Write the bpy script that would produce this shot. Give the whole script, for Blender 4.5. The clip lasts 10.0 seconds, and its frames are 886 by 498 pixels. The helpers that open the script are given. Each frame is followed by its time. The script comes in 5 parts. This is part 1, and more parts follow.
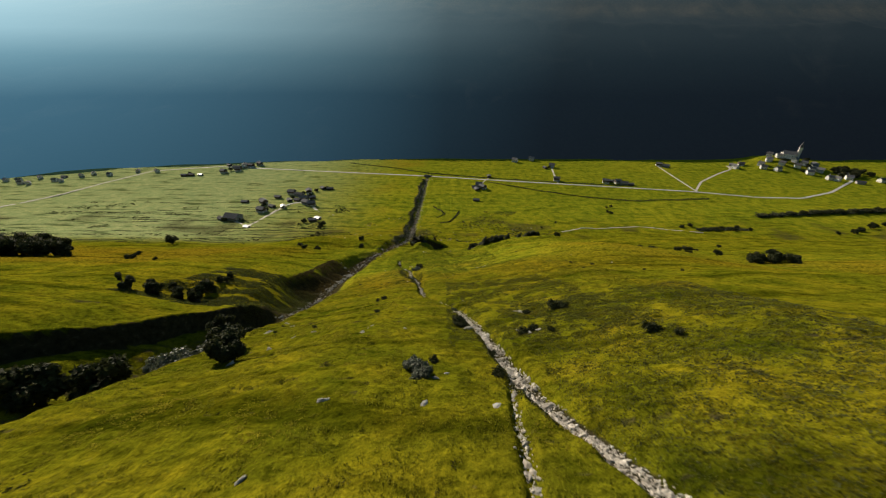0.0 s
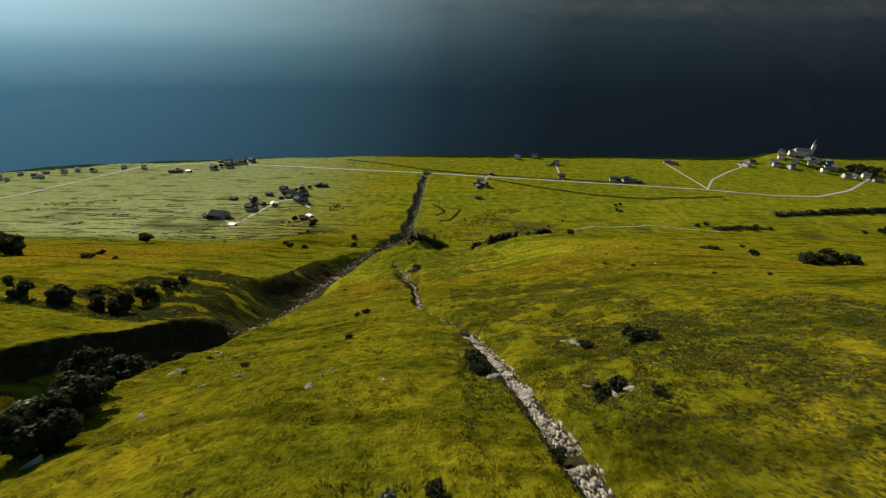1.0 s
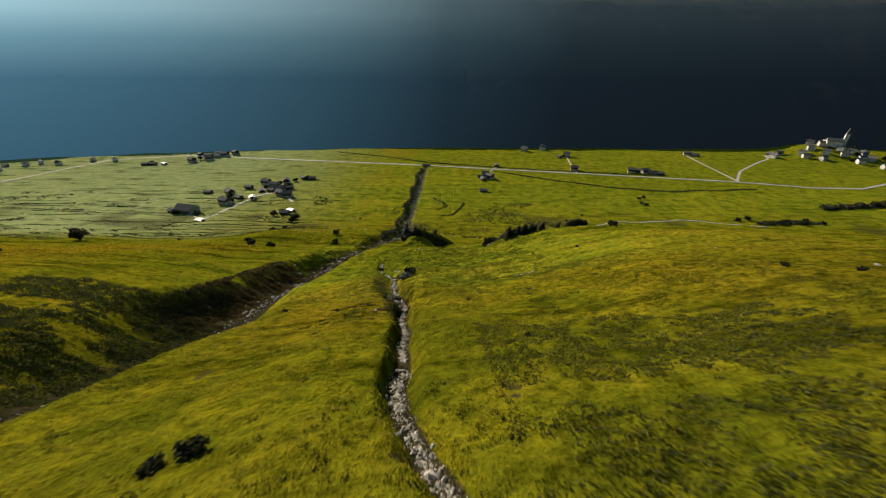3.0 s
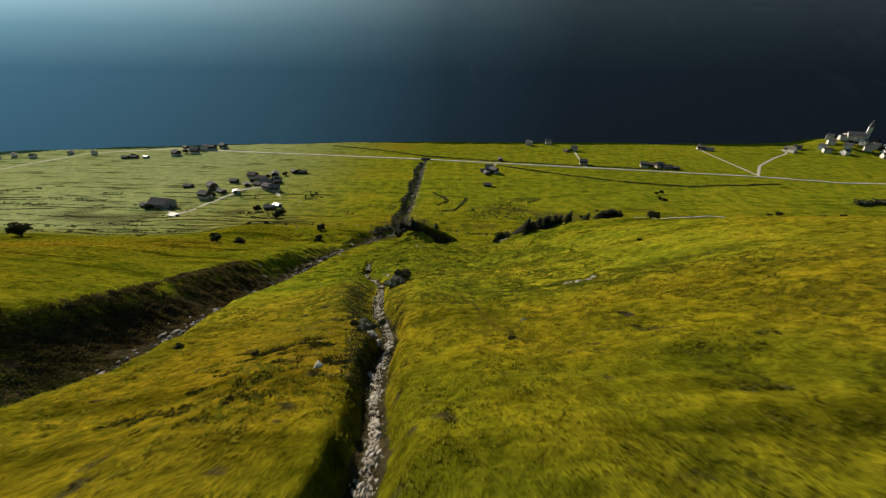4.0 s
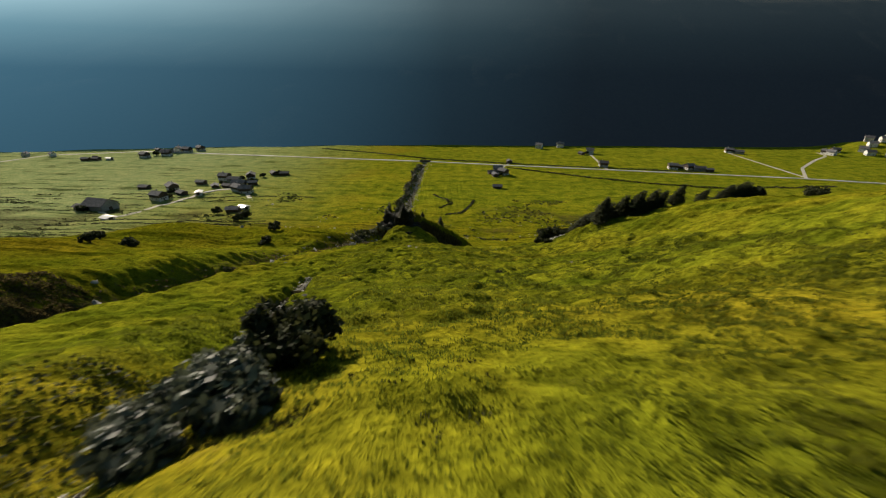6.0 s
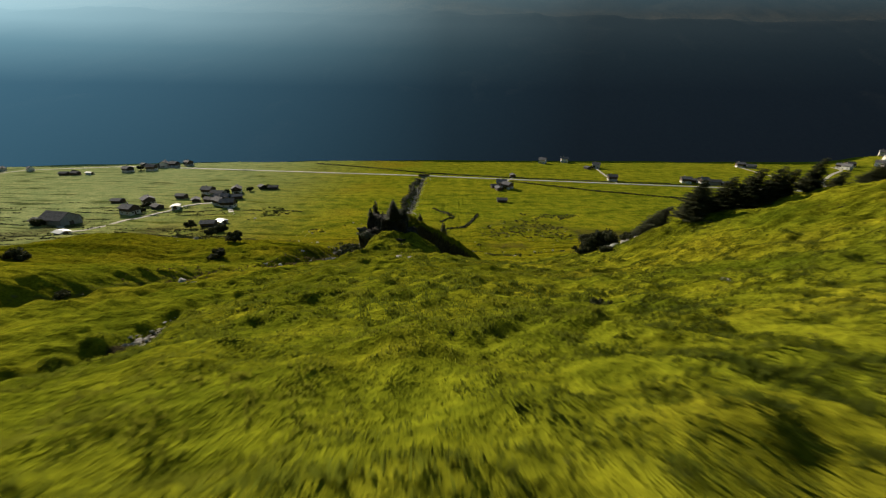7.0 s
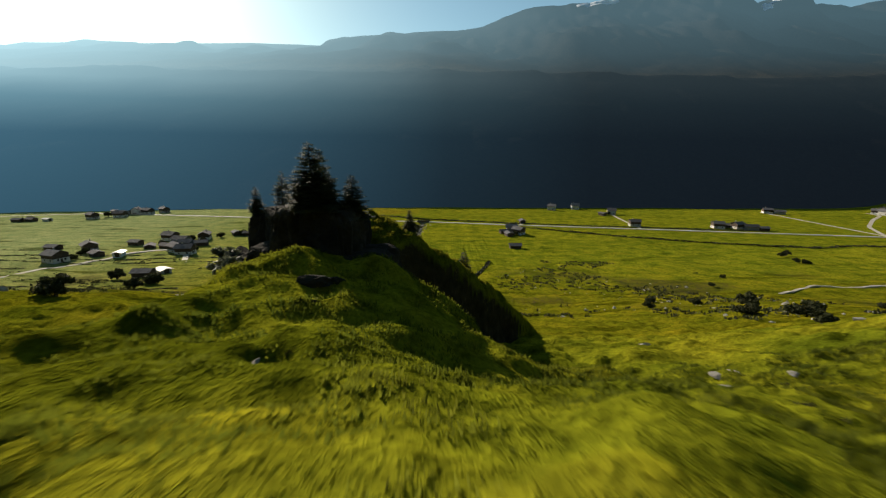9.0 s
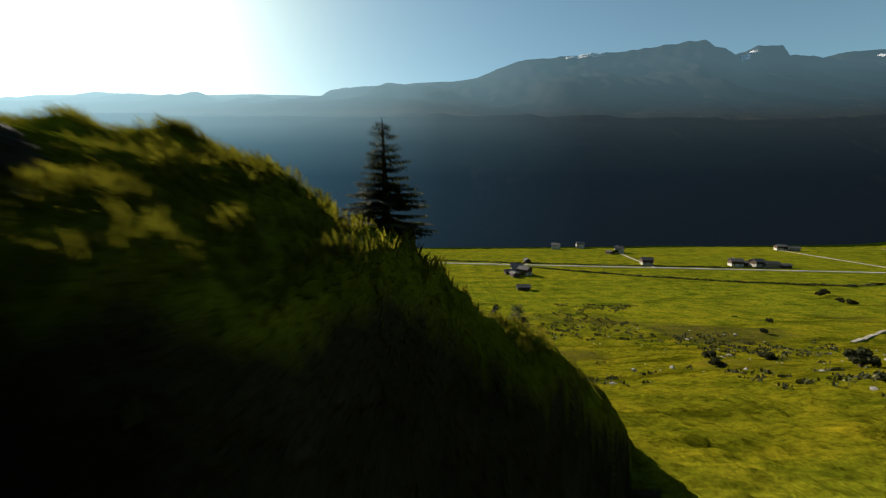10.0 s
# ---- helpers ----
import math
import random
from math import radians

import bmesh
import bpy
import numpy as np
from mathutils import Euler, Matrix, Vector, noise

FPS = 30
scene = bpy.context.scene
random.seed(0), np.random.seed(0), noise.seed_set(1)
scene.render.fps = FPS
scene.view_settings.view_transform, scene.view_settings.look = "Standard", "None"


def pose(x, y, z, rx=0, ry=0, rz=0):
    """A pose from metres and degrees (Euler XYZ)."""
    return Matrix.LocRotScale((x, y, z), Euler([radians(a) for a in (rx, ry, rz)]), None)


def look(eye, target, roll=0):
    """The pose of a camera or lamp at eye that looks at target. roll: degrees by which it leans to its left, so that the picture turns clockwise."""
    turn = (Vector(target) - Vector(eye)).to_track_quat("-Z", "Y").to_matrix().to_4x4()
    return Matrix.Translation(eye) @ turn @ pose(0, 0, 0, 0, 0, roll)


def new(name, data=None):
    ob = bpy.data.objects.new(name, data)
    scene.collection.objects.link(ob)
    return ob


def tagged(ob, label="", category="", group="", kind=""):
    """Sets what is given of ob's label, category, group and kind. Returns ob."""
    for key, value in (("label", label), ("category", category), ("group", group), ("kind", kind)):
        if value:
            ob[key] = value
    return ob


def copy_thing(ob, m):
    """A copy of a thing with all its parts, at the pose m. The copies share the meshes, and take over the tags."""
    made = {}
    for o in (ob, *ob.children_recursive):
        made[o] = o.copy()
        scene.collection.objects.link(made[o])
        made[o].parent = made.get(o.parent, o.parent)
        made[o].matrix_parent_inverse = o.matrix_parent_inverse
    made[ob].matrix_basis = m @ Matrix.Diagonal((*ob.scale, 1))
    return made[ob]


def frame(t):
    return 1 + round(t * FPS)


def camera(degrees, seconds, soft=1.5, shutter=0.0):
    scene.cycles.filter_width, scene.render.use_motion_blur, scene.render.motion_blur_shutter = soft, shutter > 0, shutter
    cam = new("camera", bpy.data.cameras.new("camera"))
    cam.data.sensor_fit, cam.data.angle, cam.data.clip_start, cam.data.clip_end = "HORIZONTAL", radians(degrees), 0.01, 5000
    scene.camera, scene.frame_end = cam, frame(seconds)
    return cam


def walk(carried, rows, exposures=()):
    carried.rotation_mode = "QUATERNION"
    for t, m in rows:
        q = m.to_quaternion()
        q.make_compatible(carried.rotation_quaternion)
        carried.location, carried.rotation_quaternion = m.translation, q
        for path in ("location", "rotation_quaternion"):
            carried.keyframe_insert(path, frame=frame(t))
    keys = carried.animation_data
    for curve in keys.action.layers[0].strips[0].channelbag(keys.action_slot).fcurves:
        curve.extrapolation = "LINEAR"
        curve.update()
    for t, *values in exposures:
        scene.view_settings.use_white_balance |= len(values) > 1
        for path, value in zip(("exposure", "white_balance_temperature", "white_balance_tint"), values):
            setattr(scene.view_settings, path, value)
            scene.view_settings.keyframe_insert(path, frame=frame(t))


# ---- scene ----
# ---- camera ----
FOV = 100.0
cam = camera(FOV, 10.0, soft=1.2, shutter=0.2)
# seconds, place, yaw to the left, pitch up, roll
PATH = [
    (0, 0.04, 0.00, 188.24, 0.03, -28.13, 0.61),
    (0.5, -0.37, 11.72, 181.45, -0.08, -28.08, 0.74),
    (1, -0.80, 23.25, 174.70, -0.10, -28.01, 0.78),
    (1.5, -1.18, 34.71, 168.04, -0.05, -27.95, 0.68),
    (2, -1.60, 46.14, 161.48, -0.05, -27.92, 0.67),
    (2.5, -2.01, 57.49, 154.86, -0.09, -27.86, 0.62),
    (4, -4.08, 98.97, 130.96, -0.27, -27.83, 0.73),
    (4.5, -4.68, 112.93, 122.74, -0.23, -27.66, 0.67),
    (5, -5.40, 126.45, 114.77, -0.29, -27.27, 0.68),
    (5.5, -6.07, 139.83, 106.80, -0.29, -26.55, 0.68),
    (7, -7.74, 178.58, 85.68, -0.45, -22.26, 0.60),
    (7.5, -8.38, 191.31, 79.97, -0.52, -20.67, 0.54),
    (8, -8.89, 204.47, 74.76, -0.51, -19.03, 0.50),
    (8.5, -9.41, 216.77, 70.10, -0.50, -16.79, 0.41),
    (9, -9.95, 228.89, 65.83, -0.52, -13.87, 0.44),
    (9.5, -10.78, 240.16, 62.85, -0.63, -10.49, 0.22),
    (10, -11.50, 252.01, 60.65, -0.77, -7.45, -0.12),
]


def aimed(x, y, z, yaw, pitch, roll):
    return pose(x, y, z, 90 + pitch, 0, yaw) @ pose(0, 0, 0, 0, 0, roll)


walk(cam, [(r[0], aimed(*r[1:])) for r in PATH])

# ---- world, sun ----
SUN_AZ, SUN_EL = -38.0, 25.5
SUN_DIR = Vector((math.sin(radians(SUN_AZ)) * math.cos(radians(SUN_EL)), math.cos(radians(SUN_AZ)) * math.cos(radians(SUN_EL)), math.sin(radians(SUN_EL))))
world = bpy.data.worlds.new("world")
scene.world = world
world.use_nodes = True
wn = world.node_tree.nodes
wn.clear()
sky = wn.new("ShaderNodeTexSky")
sky.sky_type, sky.sun_disc = "NISHITA", False
sky.sun_elevation, sky.sun_rotation = radians(SUN_EL), radians(SUN_AZ)
sky.altitude, sky.air_density, sky.dust_density, sky.ozone_density = 1200, 1.0, 1.3, 0.3
back = wn.new("ShaderNodeBackground")
back.inputs["Strength"].default_value = 0.051
wout = wn.new("ShaderNodeOutputWorld")
air = wn.new("ShaderNodeMixRGB")
air.blend_type = "MULTIPLY"
air.inputs[0].default_value, air.inputs[2].default_value = 1.0, (1.08, 1.34, 1.18, 1)
world.node_tree.links.new(sky.outputs[0], air.inputs[1])
world.node_tree.links.new(air.outputs[0], back.inputs["Color"])
world.node_tree.links.new(back.outputs[0], wout.inputs["Surface"])
sun = new("sun", bpy.data.lights.new("sun", "SUN"))
sun.data.energy, sun.data.angle, sun.data.color = 5.0, radians(0.6), (1.0, 0.86, 0.70)
sun.matrix_world = look(SUN_DIR * 500, (0, 0, 0))
scene.view_settings.exposure = 0.92

# ---- ground form ----
def smooth(a, b, v):
    s = np.clip((v - a) / (b - a), 0, 1)
    return s * s * (3 - 2 * s)


def lattice(ix, iy, seed):
    h = (ix.astype(np.int64) * 374761393 + iy.astype(np.int64) * 668265263 + seed * 974634533) & 0x7FFFFFFF
    h = ((h ^ (h >> 13)) * 1274126177) & 0x7FFFFFFF
    return ((h ^ (h >> 16)) & 0xFFFF) / 65535.0 * 2 - 1


def noise2(x, y, size, seed=0):
    """Smooth value noise, -1 to 1, with lumps of about that size in metres."""
    u, v = np.asarray(x, float) / size, np.asarray(y, float) / size
    iu, iv = np.floor(u), np.floor(v)
    a, b = u - iu, v - iv
    a, b = a * a * a * (a * (a * 6 - 15) + 10), b * b * b * (b * (b * 6 - 15) + 10)
    lo = lattice(iu, iv, seed) * (1 - a) + lattice(iu + 1, iv, seed) * a
    hi = lattice(iu, iv + 1, seed) * (1 - a) + lattice(iu + 1, iv + 1, seed) * a
    return lo * (1 - b) + hi * b


def hermite(v, xs, ys):
    """A smooth curve through a few stations of a profile."""
    xs, ys = np.array(xs, float), np.array(ys, float)
    m = np.gradient(ys, xs)
    v = np.clip(np.asarray(v, float), xs[0], xs[-1])
    i = np.clip(np.searchsorted(xs, v, side="right") - 1, 0, len(xs) - 2)
    h = xs[i + 1] - xs[i]
    s = (v - xs[i]) / h
    return ((2 * s**3 - 3 * s**2 + 1) * ys[i] + (s**3 - 2 * s**2 + s) * h * m[i] + (3 * s**2 - 2 * s**3) * ys[i + 1] + (s**3 - s**2) * h * m[i + 1])


# the slope's long profile, the axis of the deep gully (x and its cut by y), and the small stony stream
SLOPE_Y = (-400, -60, 0, 36, 80, 124, 164, 217, 256, 300, 340, 400, 470, 540, 600, 700, 3000)
SLOPE_Z = (375, 203, 172.0, 153.2, 131.2, 109, 90.5, 65.3, 50, 32, 18.5, 8, 2.0, 0, 0, 0, 0)
GULLY_Y = (-40, 40, 80, 113, 140, 170, 203, 250, 290, 330, 400, 500, 612)
GULLY_X = (-72, -58.5, -54, -53.5, -58, -57, -57, -49, -42, -37, -35, -32, -28)
GULLY_CUT = (9, 9, 9.5, 9, 11, 7.2, 7.4, 2.6, 3.3, 3, 2.5, 2.0, 1.6)
BROOK_Y = (0, 12, 24, 36, 50, 58, 67, 74, 83, 89, 97, 111, 122, 136, 142, 150, 157, 165, 173, 180, 188, 200, 216, 240)
BROOK_X = (16, 13.3, 10.7, 8.4, 6.5, 5.2, 3.5, 0.6, -3.4, -5.7, -6.7, -8, -9.6, -11, -12.6, -14.6, -15.8, -16.9, -18.4, -21.5, -25, -27, -28.5, -36)
BROOK_CUT = (1.2, 1.2, 1.2, 1.2, 1.3, 1.4, 1.2, 1.3, 1.5, 1.8, 2.0, 2.4, 2.6, 2.6, 2.7, 2.7, 2.4, 2.0, 1.9, 1.7, 1.5, 1.2, 0.8, 0.3)
SIDE_Y, SIDE_X = (4, 13, 23, 33), (5.2, 5.8, 7.1, 8.4)
SCARP_Y = (-60, 20, 40, 54, 60, 66, 73, 80, 86, 100, 129, 160)
SCARP_X = (-130, -102, -87, -77, -72, -68.5, -64.8, -60.5, -58, -58, -61, -64)


CREST_X = (-24, -22.5, -19.5, -17.3, -15.7, -14.5, -13.6, -12.2, -10.95, -9.5, -7.5, -4.95, -1, 3, 6, 12)
CREST_Y = (256, 256.5, 257, 257.4, 257.3, 257.5, 257.6, 257.7, 258.5, 260, 263, 267, 273, 279, 283, 290)
CREST_Z = (50, 55, 59.5, 61.4, 61.45, 61.15, 60.85, 59.65, 58.35, 57.2, 55.6, 52.3, 48, 42.5, 38, 30)


def tufts(x, y):
    """Hummocks of grass, wider across the slope than down it, and the gaps between them."""
    return noise2(x * 0.7, y * 1.15, 1.5, 71) + 0.6 * noise2(x * 0.8, y * 1.2, 0.9, 72) + 0.28 * noise2(x * 0.6, y, 6.5, 73)


def tussocks(x, y):
    """Small clumps of grass with hollows between, on the lower slope."""
    lump = 1 - np.abs(noise2(x, y * 1.2, 1.0, 76)) * 1.7
    return (lump + 0.6 * noise2(x, y * 1.2, 0.6, 77)) * (0.45 + 0.55 * smooth(-0.4, 0.5, noise2(x, y, 8, 78)))


def gully_x(y):
    return hermite(y, GULLY_Y, GULLY_X)


def brook_x(y):
    return hermite(y, BROOK_Y, BROOK_X) + 0.4 * noise2(y, 0 * y, 7, 5)


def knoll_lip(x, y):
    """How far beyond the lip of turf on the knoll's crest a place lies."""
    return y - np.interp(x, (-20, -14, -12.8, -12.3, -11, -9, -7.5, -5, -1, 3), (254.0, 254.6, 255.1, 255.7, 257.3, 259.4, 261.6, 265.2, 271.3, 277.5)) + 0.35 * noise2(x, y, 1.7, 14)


def height(x, y, fine=True):
    x, y = np.asarray(x, float), np.asarray(y, float)
    z = hermite(y, SLOPE_Y, SLOPE_Z)
    steep = 1 - smooth(260, 420, y)
    # shoulder that climbs to the right and breaks off towards the valley
    high = smooth(110, 175, y)
    rise = (high * 15 * smooth(0, 70, x) + (1 - high) * 8 * smooth(0, 48, x)) * (1 - 0.65 * smooth(75, 165, x) * smooth(50, 150, y))
    edge = 247 - 0.10 * (x - 25)
    z = z + rise * (1 - smooth(edge - 8, edge + 40, y))
    z = z + 3.5 * np.exp(-(((x - 38) / 18) ** 2) - ((y - 226) / 22) ** 2)
    z = z + 2.1 * np.exp(-(((x - 27) / 7.5) ** 2) - ((y - 231.5) / 5.5) ** 2)
    # a broad back of grass runs down the middle to the knoll
    z = z + 3.3 * np.exp(-(((x + 12) / 17) ** 2)) * smooth(186, 222, y) * (1 - smooth(233, 252, y))
    # left of the centre the slope falls away to the gully, and beyond it lies a bench
    left = smooth(4, 39, -x) * (1 - smooth(162, 222, y))
    z = z - 5.0 * left * (1 - smooth(62, 92, -x))
    z = z + 3.0 * smooth(80, 120, -x) * (1 - smooth(130, 170, -x)) * steep
    z = z - 4.4 * np.exp(-(((x + 79) / 10) ** 2) - ((y - 98) / 12) ** 2)
    # the valley's near edge is a shallow basin
    ax = np.abs(x)
    z = z + np.where(x > 0, 3.6, 6.0) * smooth(18, 70, ax) * (1 - smooth(105, 150, ax)) * smooth(262, 290, y) * (1 - smooth(305, 390, y))
    # fan on the far left
    z = z + 4 * smooth(120, 420, -x) * smooth(250, 330, y) * (1 - smooth(380, 640, y))
    # gully: a steep near bank; the far one is a scarp with a terrace below it, and further down a longer slope
    axis = gully_x(y)
    d = x - axis
    cut = hermite(y, GULLY_Y, GULLY_CUT) * (1 - smooth(600, 640, y))
    rough = 1 + 0.12 * noise2(x, y, 9, 7)
    lower = smooth(84, 112, y)
    ds = x - hermite(y, SCARP_Y, SCARP_X) - 0.9 * noise2(x, y, 6, 17)
    gap = np.maximum(axis - hermite(y, SCARP_Y, SCARP_X), 4)
    terrace = 0.56 * smooth(0, 2.4, ds) + 0.44 * smooth(0.35, 1.0, ds / gap)
    far_bank = (1 - lower) * terrace + lower * (1 - smooth(0.12, 1.0, -d / (4 + 1.35 * cut)))
    near_bank = 1 - smooth(0.12, 1.0, d / (4 + 1.5 * cut))
    z = z - cut * np.where(d > 0, near_bank, far_bank) * rough
    # small stream
    db = x - brook_x(y)
    bank = hermite(y, BROOK_Y, BROOK_CUT)
    on = smooth(-10, 5, y) * (1 - smooth(196, 222, y))
    z = z - bank * on * (1 - smooth(0.5, np.where(db > 0, 2.0, 1.5 + 4.0 * smooth(128, 146, y) * (1 - smooth(166, 184, y))) + 0.2 * bank, np.abs(db)))
    z = z - 0.5 * bank * on * (1 - smooth(1, 8, np.abs(db)))
    side = np.abs(x - np.interp(y, SIDE_Y, SIDE_X))
    z = z - 0.7 * (1 - smooth(0.25, 0.9, side)) * smooth(-4, 6, y) * (1 - smooth(27, 34, y))
    z = z - 0.9 * np.exp(-(((x - 13.6) / 2.2) ** 2) - ((y - 45.6) / 1.6) ** 2)
    # knoll: a grassy spur, level for a while, with a step up to a blunt cone, and a ridge that runs from it down to the right
    dx = x + 17
    edge_l = -6 + 4.0 * smooth(236, 244, y)
    spur = 60.4 - np.where(dx > 1.5, 0.05 * (dx - 1.5) ** 2 + 0.32 * np.maximum(dx - 4.5, 0) * smooth(244, 249, y), 0) - np.where(dx < edge_l, (0.22 + 0.25 * smooth(247, 250, y)) * (dx - edge_l) ** 2, 0) - 0.95 * np.maximum(y - 249.3, 0)
    blend = 1.6
    spur = spur + 0.9 * np.exp(-((dx / 2.6) ** 2) - ((y - 247.4) / np.where(y < 247.4, 4.2, 2.0)) ** 2)
    spur = np.logaddexp(z / blend, spur / blend) * blend - 0.35
    z = np.where((x > -40) & (x < 12) & (y > 200) & (y < 300), np.where(spur > z, z + (spur - z) * smooth(200, 240, y), z), z)
    cy, cz = np.interp(x, CREST_X, CREST_Y), np.interp(x, CREST_X, CREST_Z)
    d = y - cy + 0.35 * noise2(x, y, 2.2, 12)
    lip = knoll_lip(x, y)
    front = np.interp(-d, (0, 1.0, 1.7, 3.2), (0, 0.22, 1.05, 1.2)) * np.interp(x, (-15, -13, -12, -10), (1, 0.75, 0.3, 0.2))
    cone = cz - np.where(d < 0, front, 0.45 * d + 2 * smooth(4, 11, d)) + 0.10 * noise2(x, y, 1.5, 13)
    step = cone / 0.45 + 0.35 * noise2(x, y, 3, 15)
    cone = cone + 0.30 * (0.5 - np.abs(step - np.floor(step) - 0.8) ** 0.7) * smooth(-0.6, 0.2, lip) * smooth(-0.1, 0.4, -d)
    cone = cone - 3.4 * (1 - smooth(-0.9, 0.1, lip)) + np.minimum(lip + 0.9, 0) * 1.1
    near_knoll = (y > 240) & (y < 300) & (x > -30) & (x < 22)
    z = np.where(near_knoll, np.maximum(z, cone), z)
    # rise under the village on the right
    z = z + 17 * np.exp(-(((x - 648) / 50) ** 2) - ((y - 712) / 48) ** 2)
    if fine:
        near = 1 - smooth(500, 560, y)
        calm = 1 - 0.9 * np.exp(-(((x + 16) / 10) ** 2) - ((y - 258) / 12) ** 2)
        z = z + 0.9 * calm * noise2(x, y, 26, 1) * near + 0.35 * noise2(x, y, 8, 2) * near
        z = z + 0.20 * np.clip(tufts(x, y), -1.2, 1.0) * near * (1 - smooth(290, 330, y)) * (0.8 + 0.4 * smooth(130, 185, y))
        z = z + 0.13 * tussocks(x, y) * smooth(158, 180, y) * (1 - smooth(255, 275, y)) * (1 - smooth(24, 40, np.abs(x + 7)))
        z = z + (0.16 * noise2(x, y, 2.2, 4) + 0.10 * noise2(x, y, 1.2, 6)) * near * (1 + 1.1 * smooth(165, 190, y))
    return z
# ---- materials ----
def material(name):
    m = bpy.data.materials.new(name)
    m.use_nodes = True
    nt = m.node_tree
    nt.nodes.clear()
    out = nt.nodes.new("ShaderNodeOutputMaterial")
    return m, nt, out


def node(nt, kind, ins=(), **props):
    n = nt.nodes.new(kind)
    for k, v in props.items():
        if k == "operation":
            n.operation = v
        elif k == "blend":
            n.blend_type = v
        elif k == "data":
            n.data_type = v
    for key, v in dict(ins).items():
        if hasattr(v, "links"):
            nt.links.new(v, n.inputs[key])
        else:
            n.inputs[key].default_value = v
    return n


def ramp(nt, fac, stops):
    n = nt.nodes.new("ShaderNodeValToRGB")
    while len(n.color_ramp.elements) < len(stops):
        n.color_ramp.elements.new(0.5)
    for e, (p, c) in zip(n.color_ramp.elements, stops):
        e.position, e.color = p, (*c, 1) if len(c) == 3 else c
    nt.links.new(fac, n.inputs[0])
    return n.outputs[0]


def grain(nt, where, scale, detail=4.0, rough=0.55):
    n = node(nt, "ShaderNodeTexNoise", {"Vector": where, "Scale": scale, "Detail": detail, "Roughness": rough})
    return n.outputs["Fac"]


def mixed(nt, fac, a, b, blend="MIX"):
    n = nt.nodes.new("ShaderNodeMixRGB")
    n.blend_type = blend
    for key, v in (("Fac", fac), ("Color1", a), ("Color2", b)):
        if hasattr(v, "links"):
            nt.links.new(v, n.inputs[key])
        elif key == "Fac":
            n.inputs[key].default_value = v
        else:
            n.inputs[key].default_value = (*v, 1)
    return n.outputs[0]


def places(nt):
    return nt.nodes.new("ShaderNodeNewGeometry").outputs["Position"]


def surface(name, stops, scale, rough=0.85, bump=0.3, bump_scale=None, fine=None, metallic=0.0, spec=0.3, leaf=0.0, islands=0.0, objects=0.0):
    """A plain procedural surface: colours by noise at two scales, relief, and for leaves some light through them."""
    m, nt, out = material(name)
    p = places(nt)
    n1 = grain(nt, p, scale)
    col = ramp(nt, n1, stops)
    n2 = grain(nt, p, fine or scale * 7, 3.0)
    col = mixed(nt, 0.55, col, ramp(nt, n2, ((0.25, (0.45, 0.45, 0.45)), (0.75, (1.0, 1.0, 1.0)))), "MULTIPLY")
    if islands or objects:
        r = nt.nodes.new("ShaderNodeNewGeometry").outputs["Random Per Island"] if islands else nt.nodes.new("ShaderNodeObjectInfo").outputs["Random"]
        amount = islands or objects
        col = mixed(nt, 1.0, col, ramp(nt, r, ((0.0, (1 - amount,) * 3), (1.0, (1 + amount,) * 3))), "MULTIPLY")
    b = node(nt, "ShaderNodeBsdfPrincipled", {"Base Color": col, "Roughness": rough, "Metallic": metallic, "Specular IOR Level": spec})
    if bump:
        bn = node(nt, "ShaderNodeBump", {"Height": grain(nt, p, bump_scale or scale * 4, 5.0), "Strength": bump, "Distance": 0.6 / (bump_scale or scale * 4)})
        nt.links.new(bn.outputs[0], b.inputs["Normal"])
    if leaf:
        tr = node(nt, "ShaderNodeBsdfTranslucent", {"Color": col})
        mx = node(nt, "ShaderNodeMixShader", {0: leaf, 1: b.outputs[0], 2: tr.outputs[0]})
        nt.links.new(mx.outputs[0], out.inputs["Surface"])
    else:
        nt.links.new(b.outputs[0], out.inputs["Surface"])
    return m

